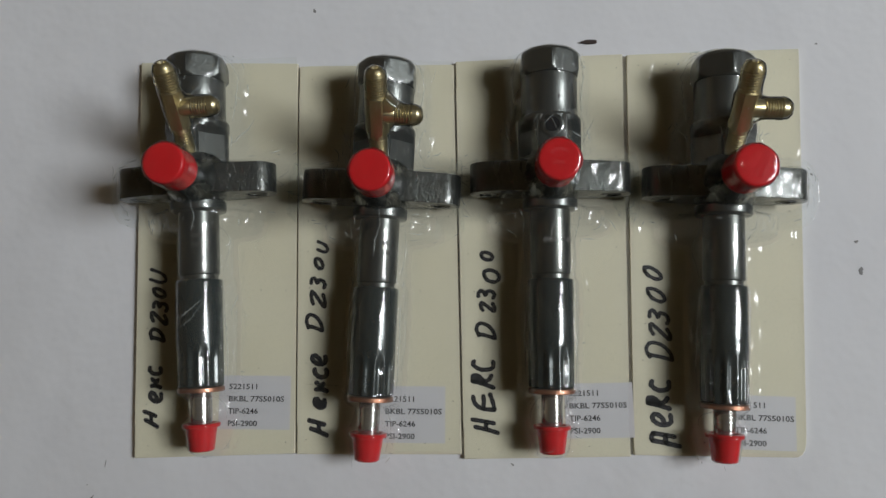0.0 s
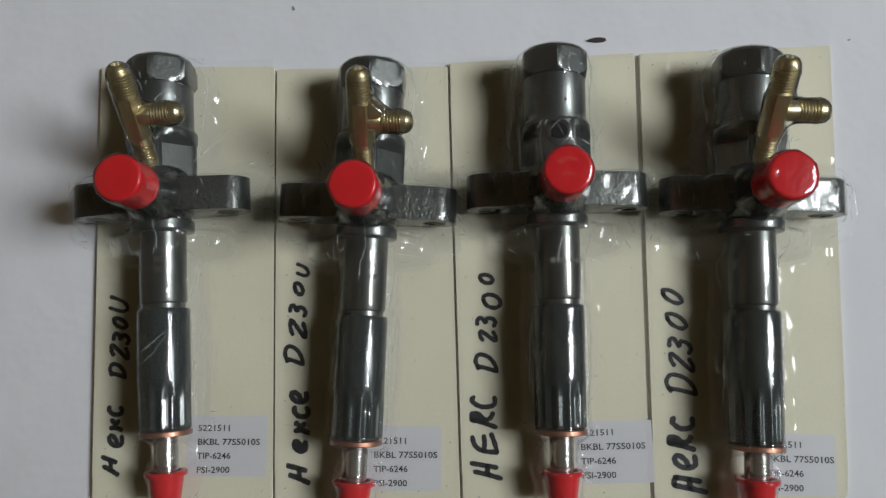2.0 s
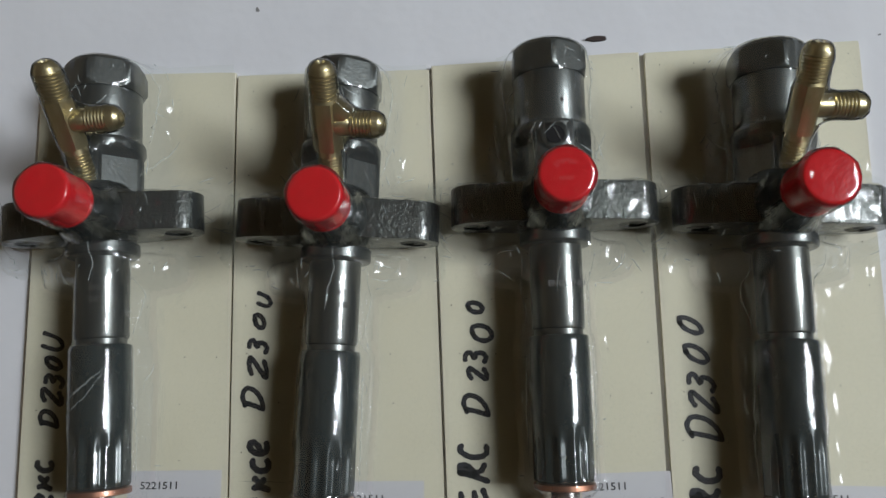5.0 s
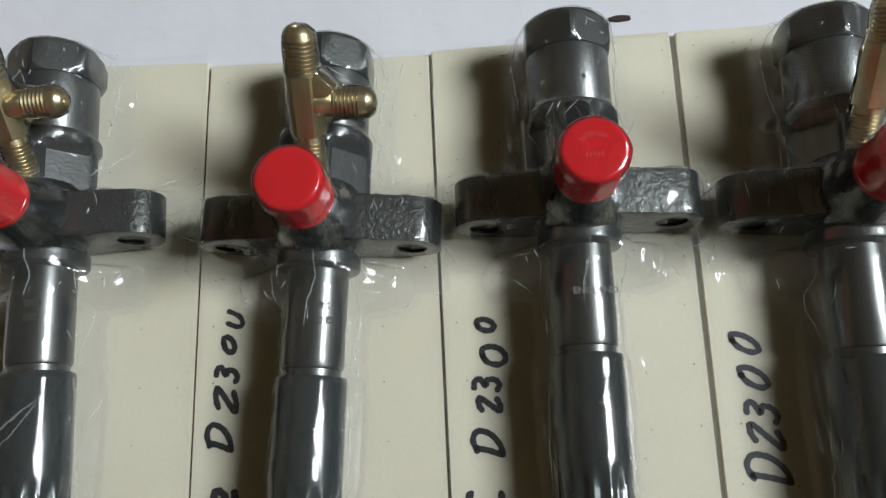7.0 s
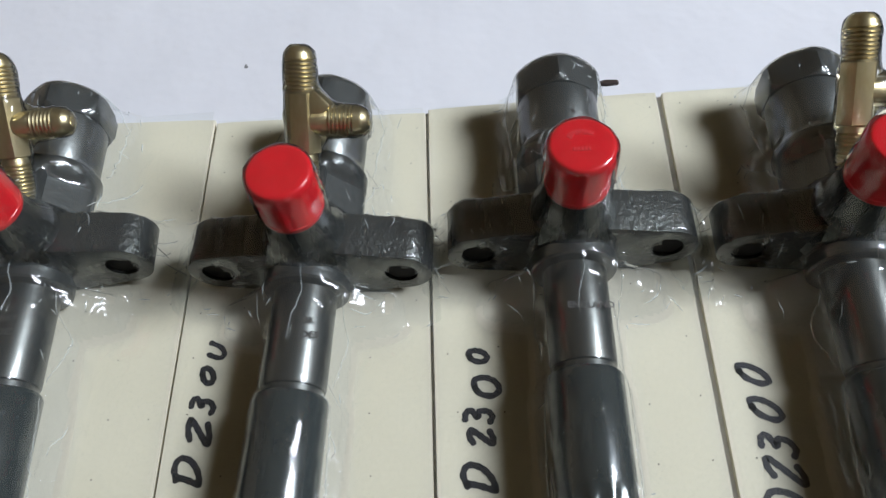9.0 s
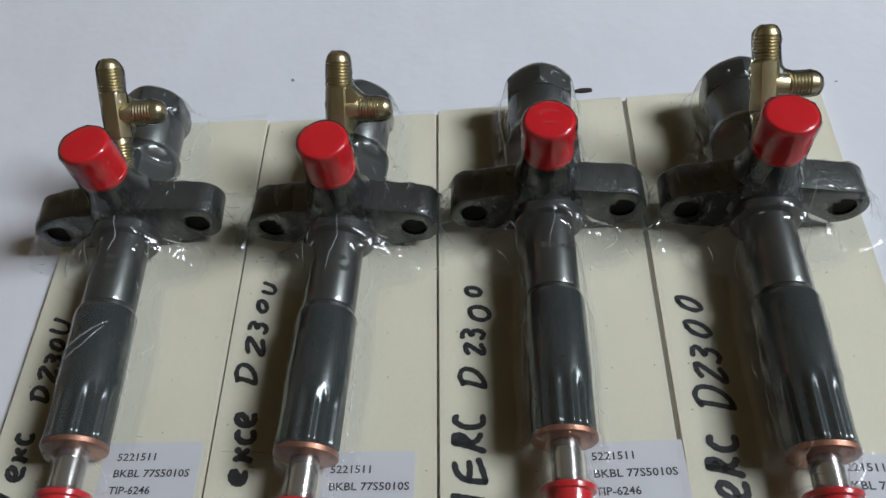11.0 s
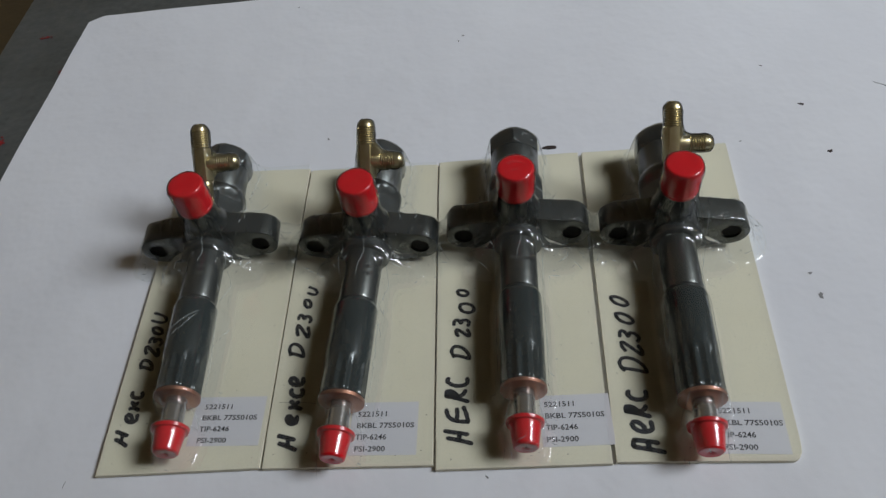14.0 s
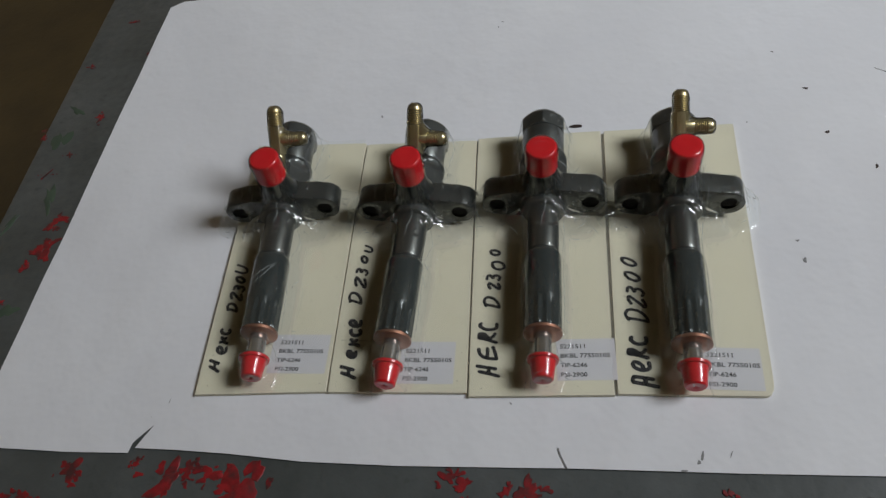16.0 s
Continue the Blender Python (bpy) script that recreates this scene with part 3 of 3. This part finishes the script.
def injector(nose, tail, roll, tee, stamp, bright, forged=False, tip=0.0012, seat=0.0262):
    """nose, tail: two points of the axis in millimetres, at 2 mm and 176 mm from the nozzle's end; roll: degrees by which the inlet leans to +x."""
    a, b = Vector(nose) / 1000, Vector(tail) / 1000
    d = (b - a).normalized()
    x = d.cross(Vector((0, 0, 1))).normalized()
    m = Matrix((x, d, x.cross(d))).transposed().to_4x4()
    m.translation = a
    thing = new("fuel_injector")
    thing.matrix_basis = m @ pose(0, 0, 0, 0, roll, 0)
    tagged(thing, "steel diesel fuel injector with red end caps" + (" and a brass tee" if tee else " and an open hole"), "fuel injector", "injectors on the cards")
    # nozzle with its protective cap
    part("nozzle", lathe([(0.006, 0.0030), (0.008, 0.0046), (0.0285, 0.0046), (0.0285, 0.0030)], 28), M_BRIGHT, thing, "bright ground steel nozzle")
    part("nozzle_cap", lathe([(0.0006, 0.0003), (0.0004, 0.0010), (0.0002, 0.0014), (0.0, 0.0020), (0.0, 0.0046), (0.0006, 0.0053), (0.0098, 0.0066), (0.0101, 0.0078), (0.0114, 0.0080), (0.0118, 0.0076), (0.0118, 0.0060), (0.0080, 0.0052)], 36, closed=False),
         M_RED, thing, "red plastic nozzle cap", pose(0, tip, 0))
    part("sealing_washer", lathe([(0.0, 0.0048), (0.0, 0.0095), (0.0003, 0.0099), (0.0018, 0.0099), (0.0021, 0.0095), (0.0021, 0.0048)], 40), M_COPPER, thing, "copper sealing washer", pose(0, seat, 0))

    def splined(an, y, r):
        deep = max(0.0, min(1.0, (0.047 - y) / 0.006))
        return r * (1 - 0.105 * deep * (0.5 + 0.5 * math.cos(13 * an)) ** 0.8)

    prof = [(seat + 0.0022, 0.0085), (seat + 0.0024, 0.0093)] + [(y, 0.0098) for y in np.linspace(seat + 0.003, 0.047, 16)] + [(0.0735, 0.0098), (0.0745, 0.0094), (0.0747, 0.0086)]
    part("nozzle_nut", lathe(prof, 112, splined), M_NUT, thing, "blackened steel nozzle nut with splines")
    part("shank", lathe([(0.0740, 0.0080), (0.0765, 0.0080), (0.0768, 0.0085), (0.0775, 0.0087), (0.1040, 0.0087), (0.1046, 0.0092), (0.1046, 0.0050)], 48), M_SHANK, thing, "turned steel shank")
    part("collar", lathe([(0.1042, 0.0088), (0.1046, 0.0114), (0.1052, 0.0119), (0.1086, 0.0119), (0.1090, 0.0114), (0.1094, 0.0108), (0.1106, 0.0108), (0.1112, 0.0104), (0.1135, 0.0104)], 48), M_BODY, thing)
    part("flange", flange_mesh(0.1115, 0.1245), M_CAST, thing, "dark cast steel flange with two bolt holes", smooth=50)
    # a black disc near the mouth of each bolt hole paints its shade
    for x in (-0.0262, 0.0262):
        part("bolt_hole", lathe([(0.1124, 0.00462), (0.1140, 0.00462)], 20), M_HOLE_SHADE, thing, "black disc for the shade in a bolt hole", m=pose(x, 0, 0))
    # the forged middle with its flats, and the inlet neck
    prof = [(0.1235, 0.0110), (0.1240, 0.0132)] + [(y, 0.0137) for y in np.linspace(0.1255, 0.1440, 14)] + [(0.1452, 0.0131), (0.1455, 0.0120)]
    part("body_block", lathe(prof, 88, flatted), M_BODY, thing, smooth=24)
    half = 0.0042 if tee else 0.0066
    part("centre_boss", box(-half, half, 0.1250, 0.1405 if tee else 0.1445, 0.0085, 0.0131, 0.0012, 2), M_BODY, thing, smooth=30)
    bm = lathe([(0.0, 0.0145), (0.006, 0.0138), (0.011, 0.0116), (0.016, 0.0094), (0.020, 0.0086), (0.0235, 0.0083)], 36)
    part("inlet_neck", bm, M_CAST, thing, m=pose(0, 0.1185, 0.0, 90, 0, 0))
    cap = part("inlet_cap", lathe([(0.0, 0.0070), (0.0, 0.0080), (0.0010, 0.0084), (0.0024, 0.0085), (0.0026, 0.0083), (0.0140, 0.0083), (0.0144, 0.0084), (0.0160, 0.0083), (0.0165, 0.0080), (0.0167, 0.0076), (0.0168, 0.0070), (0.0167, 0.0012)], 80, ribbed),
               M_RED, thing, "red plastic inlet cap", pose(0, 0.1185, 0.0228, 90, 0, 0))
    if bright:
        for j in range(9):
            a = -0.9 + 0.2 * j
            part("moulded_mark", box(-0.00025, 0.00025, 0.01665, 0.01690, -0.0008, 0.0008 - (j % 3) * 0.0003), M_RED_MARK, cap, "unreadable raised moulding mark",
                 pose(0.0038 * math.sin(a), 0, -0.0038 * math.cos(a), 0, -math.degrees(a), 0))
        for j in range(5):
            part("moulded_mark", box(-0.0022 + 0.0009 * j, -0.0017 + 0.0009 * j, 0.01665, 0.01688, 0.0008, 0.0020), M_RED_MARK, cap, "unreadable raised moulding mark")
    # spring housing and hexagon cap nut
    part("housing_washer", lathe([(0.1452, 0.0100), (0.1453, 0.0120), (0.1460, 0.01218), (0.1462, 0.0100)], 48), M_COPPER, thing, "thin copper washer under the housing")
    part("spring_housing", lathe([(0.1445, 0.0100), (0.1447, 0.0118), (0.1455, 0.0123), (0.1630, 0.0123), (0.1636, 0.0116), (0.1636, 0.006)], 48), M_BODY, thing, "grey steel spring housing")
    prof = [(0.1632, 0.0110), (0.1634, 0.0128), (0.1640, 0.0133), (0.1652, 0.0141), (0.1712, 0.0141), (0.1730, 0.0131), (0.1745, 0.0117), (0.1754, 0.0098), (0.1759, 0.0066), (0.1760, 0.0010)]
    part("cap_nut", lathe(prof, 96, hexed(0.0123, math.pi / 6)), M_BODY, thing, "grey steel hexagon cap nut", smooth=20)
    # a small hole in the housing, its shade drawn as a flat dark dot
    part("pinhole", lathe([(0.0, 0.0006), (0.0002, 0.0006)], 10), M_DIRT, thing, m=pose(0.003, 0.152, 0.01185, 90, 0, 0))
    if tee:
        tee_fitting(thing, pose(0, 0.1295, 0.0125, tee, 0, 0), forged)
    else:
        part("leak_off_seat", lathe([(0.0, 0.0030), (0.0, 0.0046), (0.0016, 0.0048), (0.0018, 0.0044), (0.0018, 0.0030), (-0.004, 0.0028)], 24, closed=False), M_BODY, thing, m=pose(0, 0.1392, 0.0122, 90, 0, 0))
        # the dark inside of the open seat is painted by a black disc
        part("leak_off_hole", lathe([(0.0012, 0.0031), (0.0019, 0.0031)], 20), M_HOLE_SHADE, thing, "black disc for the shade in the open leak-off hole", m=pose(0, 0.1392, 0.0123, 90, 0, 0))
    for words, off, y, ang in stamp:
        q = pose(0, 0, 0, 0, ang, 0) @ pose(off, y, 0.00868)
        written("stamped_letters", words, 0.0026, 0, q, M_STAMP, thing, "letters stamped into the shank", 0.00004)
    return thing


INJ = [injector((-112.0, 5.3, 12.2), (-116.5, 179.3, 15.2), 0, 43, (("BKB", -0.002, 0.0925, 10), ("DES", -0.002, 0.0885, 10)), False),
       injector((-41.2, 0.2, 12.2), (-29.5, 174.0, 15.2), 0, 43, (("BK", 0.001, 0.0925, 10), ("DES", 0.001, 0.0885, 10)), False, True),
       injector((37.3, 2.0, 12.2), (42.0, 176.0, 15.2), 0, 0, (("ENGLAND", -0.0045, 0.090, 5),), True),
       injector((108.5, -2.6, 12.2), (118.0, 171.2, 15.2), 0, 43, (), False, seat=0.0232)]

from mathutils.bvhtree import BVHTree

# ---- the clear film over each injector ----
UPPER = ("inlet_cap", "inlet_neck", "tee_fitting", "thread", "side_thread", "foot_thread", "branch", "web")


def gathered(i, upper):
    """The world-space polygons of an injector's upper parts, or of all its others."""
    verts, polys = [], []
    for ob in INJ[i].children_recursive:
        name = ob.name.split(".")[0]
        if ob.type != "MESH" or name in ("bolt_hole", "stamped_letters", "moulded_mark", "pinhole", "leak_off_hole"):
            continue
        if (name in UPPER) == upper:
            base = len(verts)
            verts += [ob.matrix_world @ v.co for v in ob.data.vertices]
            polys += [[base + j for j in p.vertices] for p in ob.data.polygons]
    return verts, polys


def upper_wrap(i, film):
    """Film drawn tightly round the inlet cap and the tee: their union, swollen, smoothed and shrunk back, open at its foot."""
    me = bpy.data.meshes.new("wrap_form")
    verts, polys = gathered(i, True)
    me.from_pydata(verts, [], polys)
    tmp = new("wrap_form", me)
    def remeshed():
        mod = tmp.modifiers.new("remesh", "REMESH")
        mod.mode, mod.voxel_size = "VOXEL", 0.0008

    def swollen(d):
        mod = tmp.modifiers.new("displace", "DISPLACE")
        mod.strength, mod.mid_level = d, 0.0

    def smoothed(n):
        mod = tmp.modifiers.new("smooth", "SMOOTH")
        mod.factor, mod.iterations = 0.5, n

    remeshed(), swollen(0.0022), remeshed(), smoothed(10), swollen(-0.0014), smoothed(3)
    bpy.context.view_layer.update()
    done = bpy.data.meshes.new_from_object(tmp.evaluated_get(bpy.context.evaluated_depsgraph_get()))
    bpy.data.objects.remove(tmp)
    bm = bmesh.new()
    bm.from_mesh(done)
    bmesh.ops.delete(bm, geom=[v for v in bm.verts if v.co.z < 0.027], context="VERTS")
    for v in bm.verts:
        v.co += v.normal * (0.0003 * noise.noise(v.co * 170 + Vector((i, 0, 0))) + 0.0003 * max(0.0, 1 - 3 * abs(noise.noise(v.co * 120 + Vector((0, i, 7))))) ** 4)
    ob = part("upper_wrap", bm, M_SLEEVE, film, smooth=80)
    ob.visible_shadow = False


def film_over(i):
    """Clear film drawn down over an injector and its card: the height of all below it, spread by the film's stiffness."""
    bpy.context.view_layer.update()
    tree = BVHTree.FromPolygons(*gathered(i, False))
    step = 0.0005
    ll, lr, ur, ul = (Vector(p) / 1000 for p in CARDS[i])
    x0, x1 = min(ll.x, ul.x) - (0.012 if i == 0 else 0.004), max(lr.x, ur.x) + 0.004
    y0, y1 = min(ll.y, lr.y), max(ur.y, ul.y) + 0.001
    nx, ny = int((x1 - x0) / step), int((y1 - y0) / step)
    ground = CZT + 0.0005
    h = np.full((ny, nx), ground)
    for r in range(ny):
        for c in range(nx):
            hit = tree.ray_cast(Vector((x0 + c * step, y0 + r * step, 0.2)), Vector((0, 0, -1)))
            if hit[0] is not None:
                h[r, c] = max(ground, hit[0].z + 0.0009)
    raw = h.copy()
    # it stands a little off the sides of the metal
    for _ in range(2):
        p = np.pad(h, 1, mode="edge")
        grown = np.maximum.reduce([h, p[:-2, 1:-1], p[2:, 1:-1], p[1:-1, :-2], p[1:-1, 2:]])
        h = np.where(raw > ground + 0.0002, h, grown)
    home = INJ[i].matrix_world.inverted()
    along = np.array([(home @ Vector(((x0 + x1) / 2, y0 + r * step, 0.012))).y for r in range(ny)])

    def tented(h, slope):
        for _ in range(26):
            p = np.pad(h, 1, mode="edge")
            best = h
            for dr in (0, 1, 2):
                for dc in (0, 1, 2):
                    if (dr, dc) != (1, 1):
                        best = np.maximum(best, p[dr:dr + ny, dc:dc + nx] - slope * step * math.hypot(dr - 1, dc - 1))
            h = best
        return h

    # steep beside the metal, a ramp from the collar down to the shank, and a low skirt that spreads out round the flange and the housing
    skirt = np.interp(along, (0.0, 0.03, 0.097, 0.105, 0.126, 0.136, 0.165, 0.178), (0.003, 0.001, 0.001, 0.009, 0.009, 0.006, 0.006, 0.006))[:, None]
    ramp = np.interp(along, (0.094, 0.097, 0.1045, 0.106), (6.0, 0.75, 0.75, 6.0))[:, None]
    h = np.maximum(tented(h, ramp), tented(np.minimum(h, ground + skirt), 1.0))
    for _ in range(6):
        p = np.pad(h, 1, mode="edge")
        h = np.maximum(raw, (p[:-2, 1:-1] + p[2:, 1:-1] + p[1:-1, :-2] + p[1:-1, 2:] + 2 * h) / 6)
    for _ in range(3):
        p = np.pad(h, 1, mode="edge")
        h = np.maximum(raw - 0.0004, (p[:-2, 1:-1] + p[2:, 1:-1] + p[1:-1, :-2] + p[1:-1, 2:] + 2 * h) / 6)
    for _ in range(2):
        p = np.pad(h, 1, mode="edge")
        h = (p[:-2, 1:-1] + p[2:, 1:-1] + p[1:-1, :-2] + p[1:-1, 2:] + 2 * h) / 6
    tall = np.clip((h - ground) / 0.004, 0, 1)
    loose = (h - raw > 0.0016) & (tall > 0.1)
    for _ in range(12):
        p = np.pad(loose, 1)
        loose = (p[:-2, 1:-1] | p[2:, 1:-1] | p[1:-1, :-2] | p[1:-1, 2:] | loose) & ((raw < ground + 0.0003) | loose)
    slack = loose.astype(float)
    for _ in range(5):
        p = np.pad(slack, 1, mode="edge")
        slack = (p[:-2, 1:-1] + p[2:, 1:-1] + p[1:-1, :-2] + p[1:-1, 2:] + slack) / 5
    index, vs, fs, slots = {}, [], [], []

    def inside(x, y):
        u = (y - ll.y) / (ul.y - ll.y)
        return ll.x + (ul.x - ll.x) * u + 0.0004 < x < lr.x + (ur.x - lr.x) * u - 0.0004 and 0 < u < 1

    for r in range(ny):
        for c in range(nx):
            x, y = x0 + c * step, y0 + r * step
            if tall[r, c] > 0.02 or inside(x, y):
                index[r, c] = len(vs)
                # crumpled where it hangs free, drawn into long fine creases where it is tight
                free = slack[r, c]
                wave = abs(noise.noise((x * 150, y * 150, i * 3.3))) + 0.45 * abs(noise.noise((x * 340, y * 340, i * 5.1)))
                fold = max(0.0, 1 - abs(noise.noise((x * 130, y * 55, i * 3.3 + 9))) * 3.5)
                lift = free * 0.0011 * wave + (1 - free) * (0.00012 * noise.noise((x * 260, y * 40, i * 3.3)) + 0.00014 * fold ** 4)
                vs.append((x, y, h[r, c] + tall[r, c] * lift + 0.0002))
    for r in range(ny - 1):
        for c in range(nx - 1):
            q = ((r, c), (r, c + 1), (r + 1, c + 1), (r + 1, c))
            if all(k in index for k in q):
                p = home @ Vector((x0 + c * step, y0 + r * step, h[r, c]))
                ear = abs(p.x) > 0.012 and 0.1105 < p.y < 0.1265
                # it is drawn into the bolt holes
                if math.hypot(abs(p.x) - 0.0262, p.z) < 0.0048 and p.y < 0.1125:
                    continue
                # it is open over the leak-off hole
                if i == 2 and abs(p.x) < 0.0032 and 0.1355 < p.y < 0.1425:
                    continue
                # beside the shank its foot is sealed flat to the card
                if 0.028 < p.y < 0.100 and 0.00005 < h[r, c] - ground < 0.0016:
                    continue
                fs.append([index[k] for k in q])
                slots.append(1 if loose[r, c] or ear or (p.y > 0.128 and noise.noise(p * 90) > 0.12) else 0)
    me = bpy.data.meshes.new("film_sheet")
    me.from_pydata(vs, [], fs)
    me.polygons.foreach_set("use_smooth", [True] * len(me.polygons))
    me.materials.append(M_FILM)
    me.materials.append(M_LOOSE)
    me.polygons.foreach_set("material_index", slots)
    film = tagged(new("plastic_film"), "clear shrink film wrapped tightly over an injector and its card", "plastic film", "films over the injectors")
    ob = new("film_sheet", me)
    ob.parent, ob.visible_shadow = film, False
    upper_wrap(i, film)

    def height(x, y):
        c, r = (x - x0) / step, (y - y0) / step
        c0, r0 = min(max(int(c), 0), nx - 2), min(max(int(r), 0), ny - 2)
        u, v = c - c0, r - r0
        return (h[r0, c0] * (1 - u) + h[r0, c0 + 1] * u) * (1 - v) + (h[r0 + 1, c0] * (1 - u) + h[r0 + 1, c0 + 1] * u) * v

    rng = random.Random(31 + i)
    frame_of = INJ[i].matrix_world

    def crease(points, width):
        """A raised fold of the film along points given across and along the injector."""
        world = [frame_of @ Vector((px, py, 0)) for px, py in points]
        pts = []
        for a, b in zip(world, world[1:]):
            n = max(2, int((b - a).length / 0.0012))
            pts += [a.lerp(b, k / n) for k in range(n)]
        bm = bmesh.new()
        rows = []
        for k, p in enumerate(pts):
            q = pts[min(k + 1, len(pts) - 1)] - pts[max(k - 1, 0)]
            side = Vector((-q.y, q.x, 0)).normalized() * width * math.sin(math.pi * (k + 0.4) / len(pts)) * rng.uniform(0.6, 1.2)
            p = p + side * rng.uniform(-0.7, 0.7)
            z = height(p.x, p.y) + 0.0003
            rows.append([bm.verts.new((p.x + side.x * f, p.y + side.y * f, z + (0.0003 if f == 0 else -0.0001))) for f in (-1, 0, 1)])
        for a, b in zip(rows, rows[1:]):
            for k in (0, 1):
                bm.faces.new((a[k], a[k + 1], b[k + 1], b[k]))
        ob = part("crease", bm, M_CREASE, film, smooth=70)
        ob.visible_shadow = False

    folds = []
    for s in (-1, 1):
        for _ in range(3):
            y, x = rng.uniform(0.112, 0.124), s * 0.0355
            folds.append(([(x, y), (x + s * rng.uniform(0.003, 0.006), y + rng.uniform(-0.006, 0.006))], 0.00025))
        # long folds beside the nut and the shank
        x = s * 0.0108
        folds.append(([(x, 0.030), (x * 1.03, 0.052), (x * 0.98, 0.074)], 0.0003))
        folds.append(([(x * 0.93, 0.078), (x * 1.05, 0.090), (x * 1.1, 0.103)], 0.00025))
        folds.append(([(s * 0.0145, 0.146), (s * 0.0152, 0.158), (s * 0.0165, 0.172)], 0.0004))
        folds.append(([(s * 0.0135, 0.132), (s * rng.uniform(0.015, 0.02), 0.140), (s * rng.uniform(0.016, 0.023), 0.150)], 0.0004))
        folds.append(([(s * rng.uniform(0.004, 0.009), 0.1765), (s * 0.0145, 0.173), (s * 0.017, 0.166)], 0.00035))
        folds.append(([(s * 0.005, 0.026), (s * 0.0075, 0.020), (s * 0.0092, 0.013)], 0.0003))
        folds.append(([(s * 0.009, 0.002), (s * rng.uniform(0.006, 0.014), -0.001)], 0.0003))
    for _ in range(5):
        x, y = rng.uniform(-0.008, 0.008), rng.uniform(0.130, 0.172)
        folds.append(([(x, y), (x + rng.uniform(-0.006, 0.006), y + rng.uniform(-0.01, 0.01))], 0.0003))
    # the fold that runs down from the inlet cap over the collar
    folds.append((((0.001, 0.1085), (0.0015, 0.101), (-0.0005, 0.094), (-0.001, 0.086))[: 3 if i in (0, 3) else 4], 0.00028))
    if i == 0:
        folds.append((((-0.0092, 0.056), (-0.002, 0.060), (0.007, 0.0675)), 0.0004))
        folds.append((((-0.0095, 0.051), (0.0, 0.0575), (0.006, 0.066)), 0.0002))
    if i == 1:
        folds.append((((-0.013, 0.031), (-0.022, 0.0315), (-0.032, 0.031)), 0.0002))
    for pts, width in folds:
        crease(list(pts), width)
    # fine rolled crinkles of the film, whitened for its glints: some follow its shape round the metal, some run down
    # the slack parts
    steep = np.hypot(*np.gradient(h))
    slack_spots = np.argwhere((slack > 0.25) & (tall > 0.04) & (raw < ground + 0.0003))
    upper_spots = np.argwhere((tall > 0.02) & (steep > 0.1 * step) & (along > 0.098)[:, None])
    bm = bmesh.new()
    for n in range(120):
        spots = upper_spots if n % 3 == 0 else slack_spots
        r, c = spots[rng.randrange(len(spots))]
        x, y = x0 + c * step, y0 + r * step
        line, way, down, bend = [], rng.choice((-1, 1)), rng.random() < 0.25, rng.uniform(-0.2, 0.2)
        for _ in range(rng.choice((3, 3, 4, 5, 7, 11))):
            e = 0.0008
            g = Vector((height(x + e, y) - height(x - e, y), height(x, y + e) - height(x, y - e))) / (2 * e)
            if g.length < 1e-4:
                break
            up = Vector((-g.x, -g.y, 1)).normalized()
            g.normalize()
            bend += rng.uniform(-0.35, 0.35)
            go = (g * way if down else Vector((-g.y, g.x)) * way)
            go.rotate(Matrix.Rotation(bend * 0.6, 2))
            x, y = x + go.x * 0.0006, y + go.y * 0.0006
            p = home @ Vector((x, y, 0.0145))
            if abs(abs(p.x) - 0.0262) < 0.006 and 0.105 < p.y < 0.1125:
                break
            line.append((Vector((x, y, height(x, y) + 0.00035)), up, up.cross(Vector((go.x, go.y, 0))).normalized()))
        rows = []
        w = rng.uniform(0.00010, 0.00028)
        for k, (p, up, side) in enumerate(line):
            q = w * math.sin(math.pi * (k + 0.5) / len(line))
            rows.append([bm.verts.new(p + (side * math.sin(f) + up * math.cos(f)) * q) for f in (-1.4, -0.7, 0.0, 0.7, 1.4)])
        for a, b in zip(rows, rows[1:]):
            for f in range(4):
                bm.faces.new((a[f], a[f + 1], b[f + 1], b[f]))
    ob = part("film_crinkle", bm, M_CRINKLE, film, "fine crinkles of clear film, whitened for its glints", smooth=70)
    ob.visible_shadow = False
    tagged(ob, kind="stuff")
    return film


films = [film_over(i) for i in range(4)]
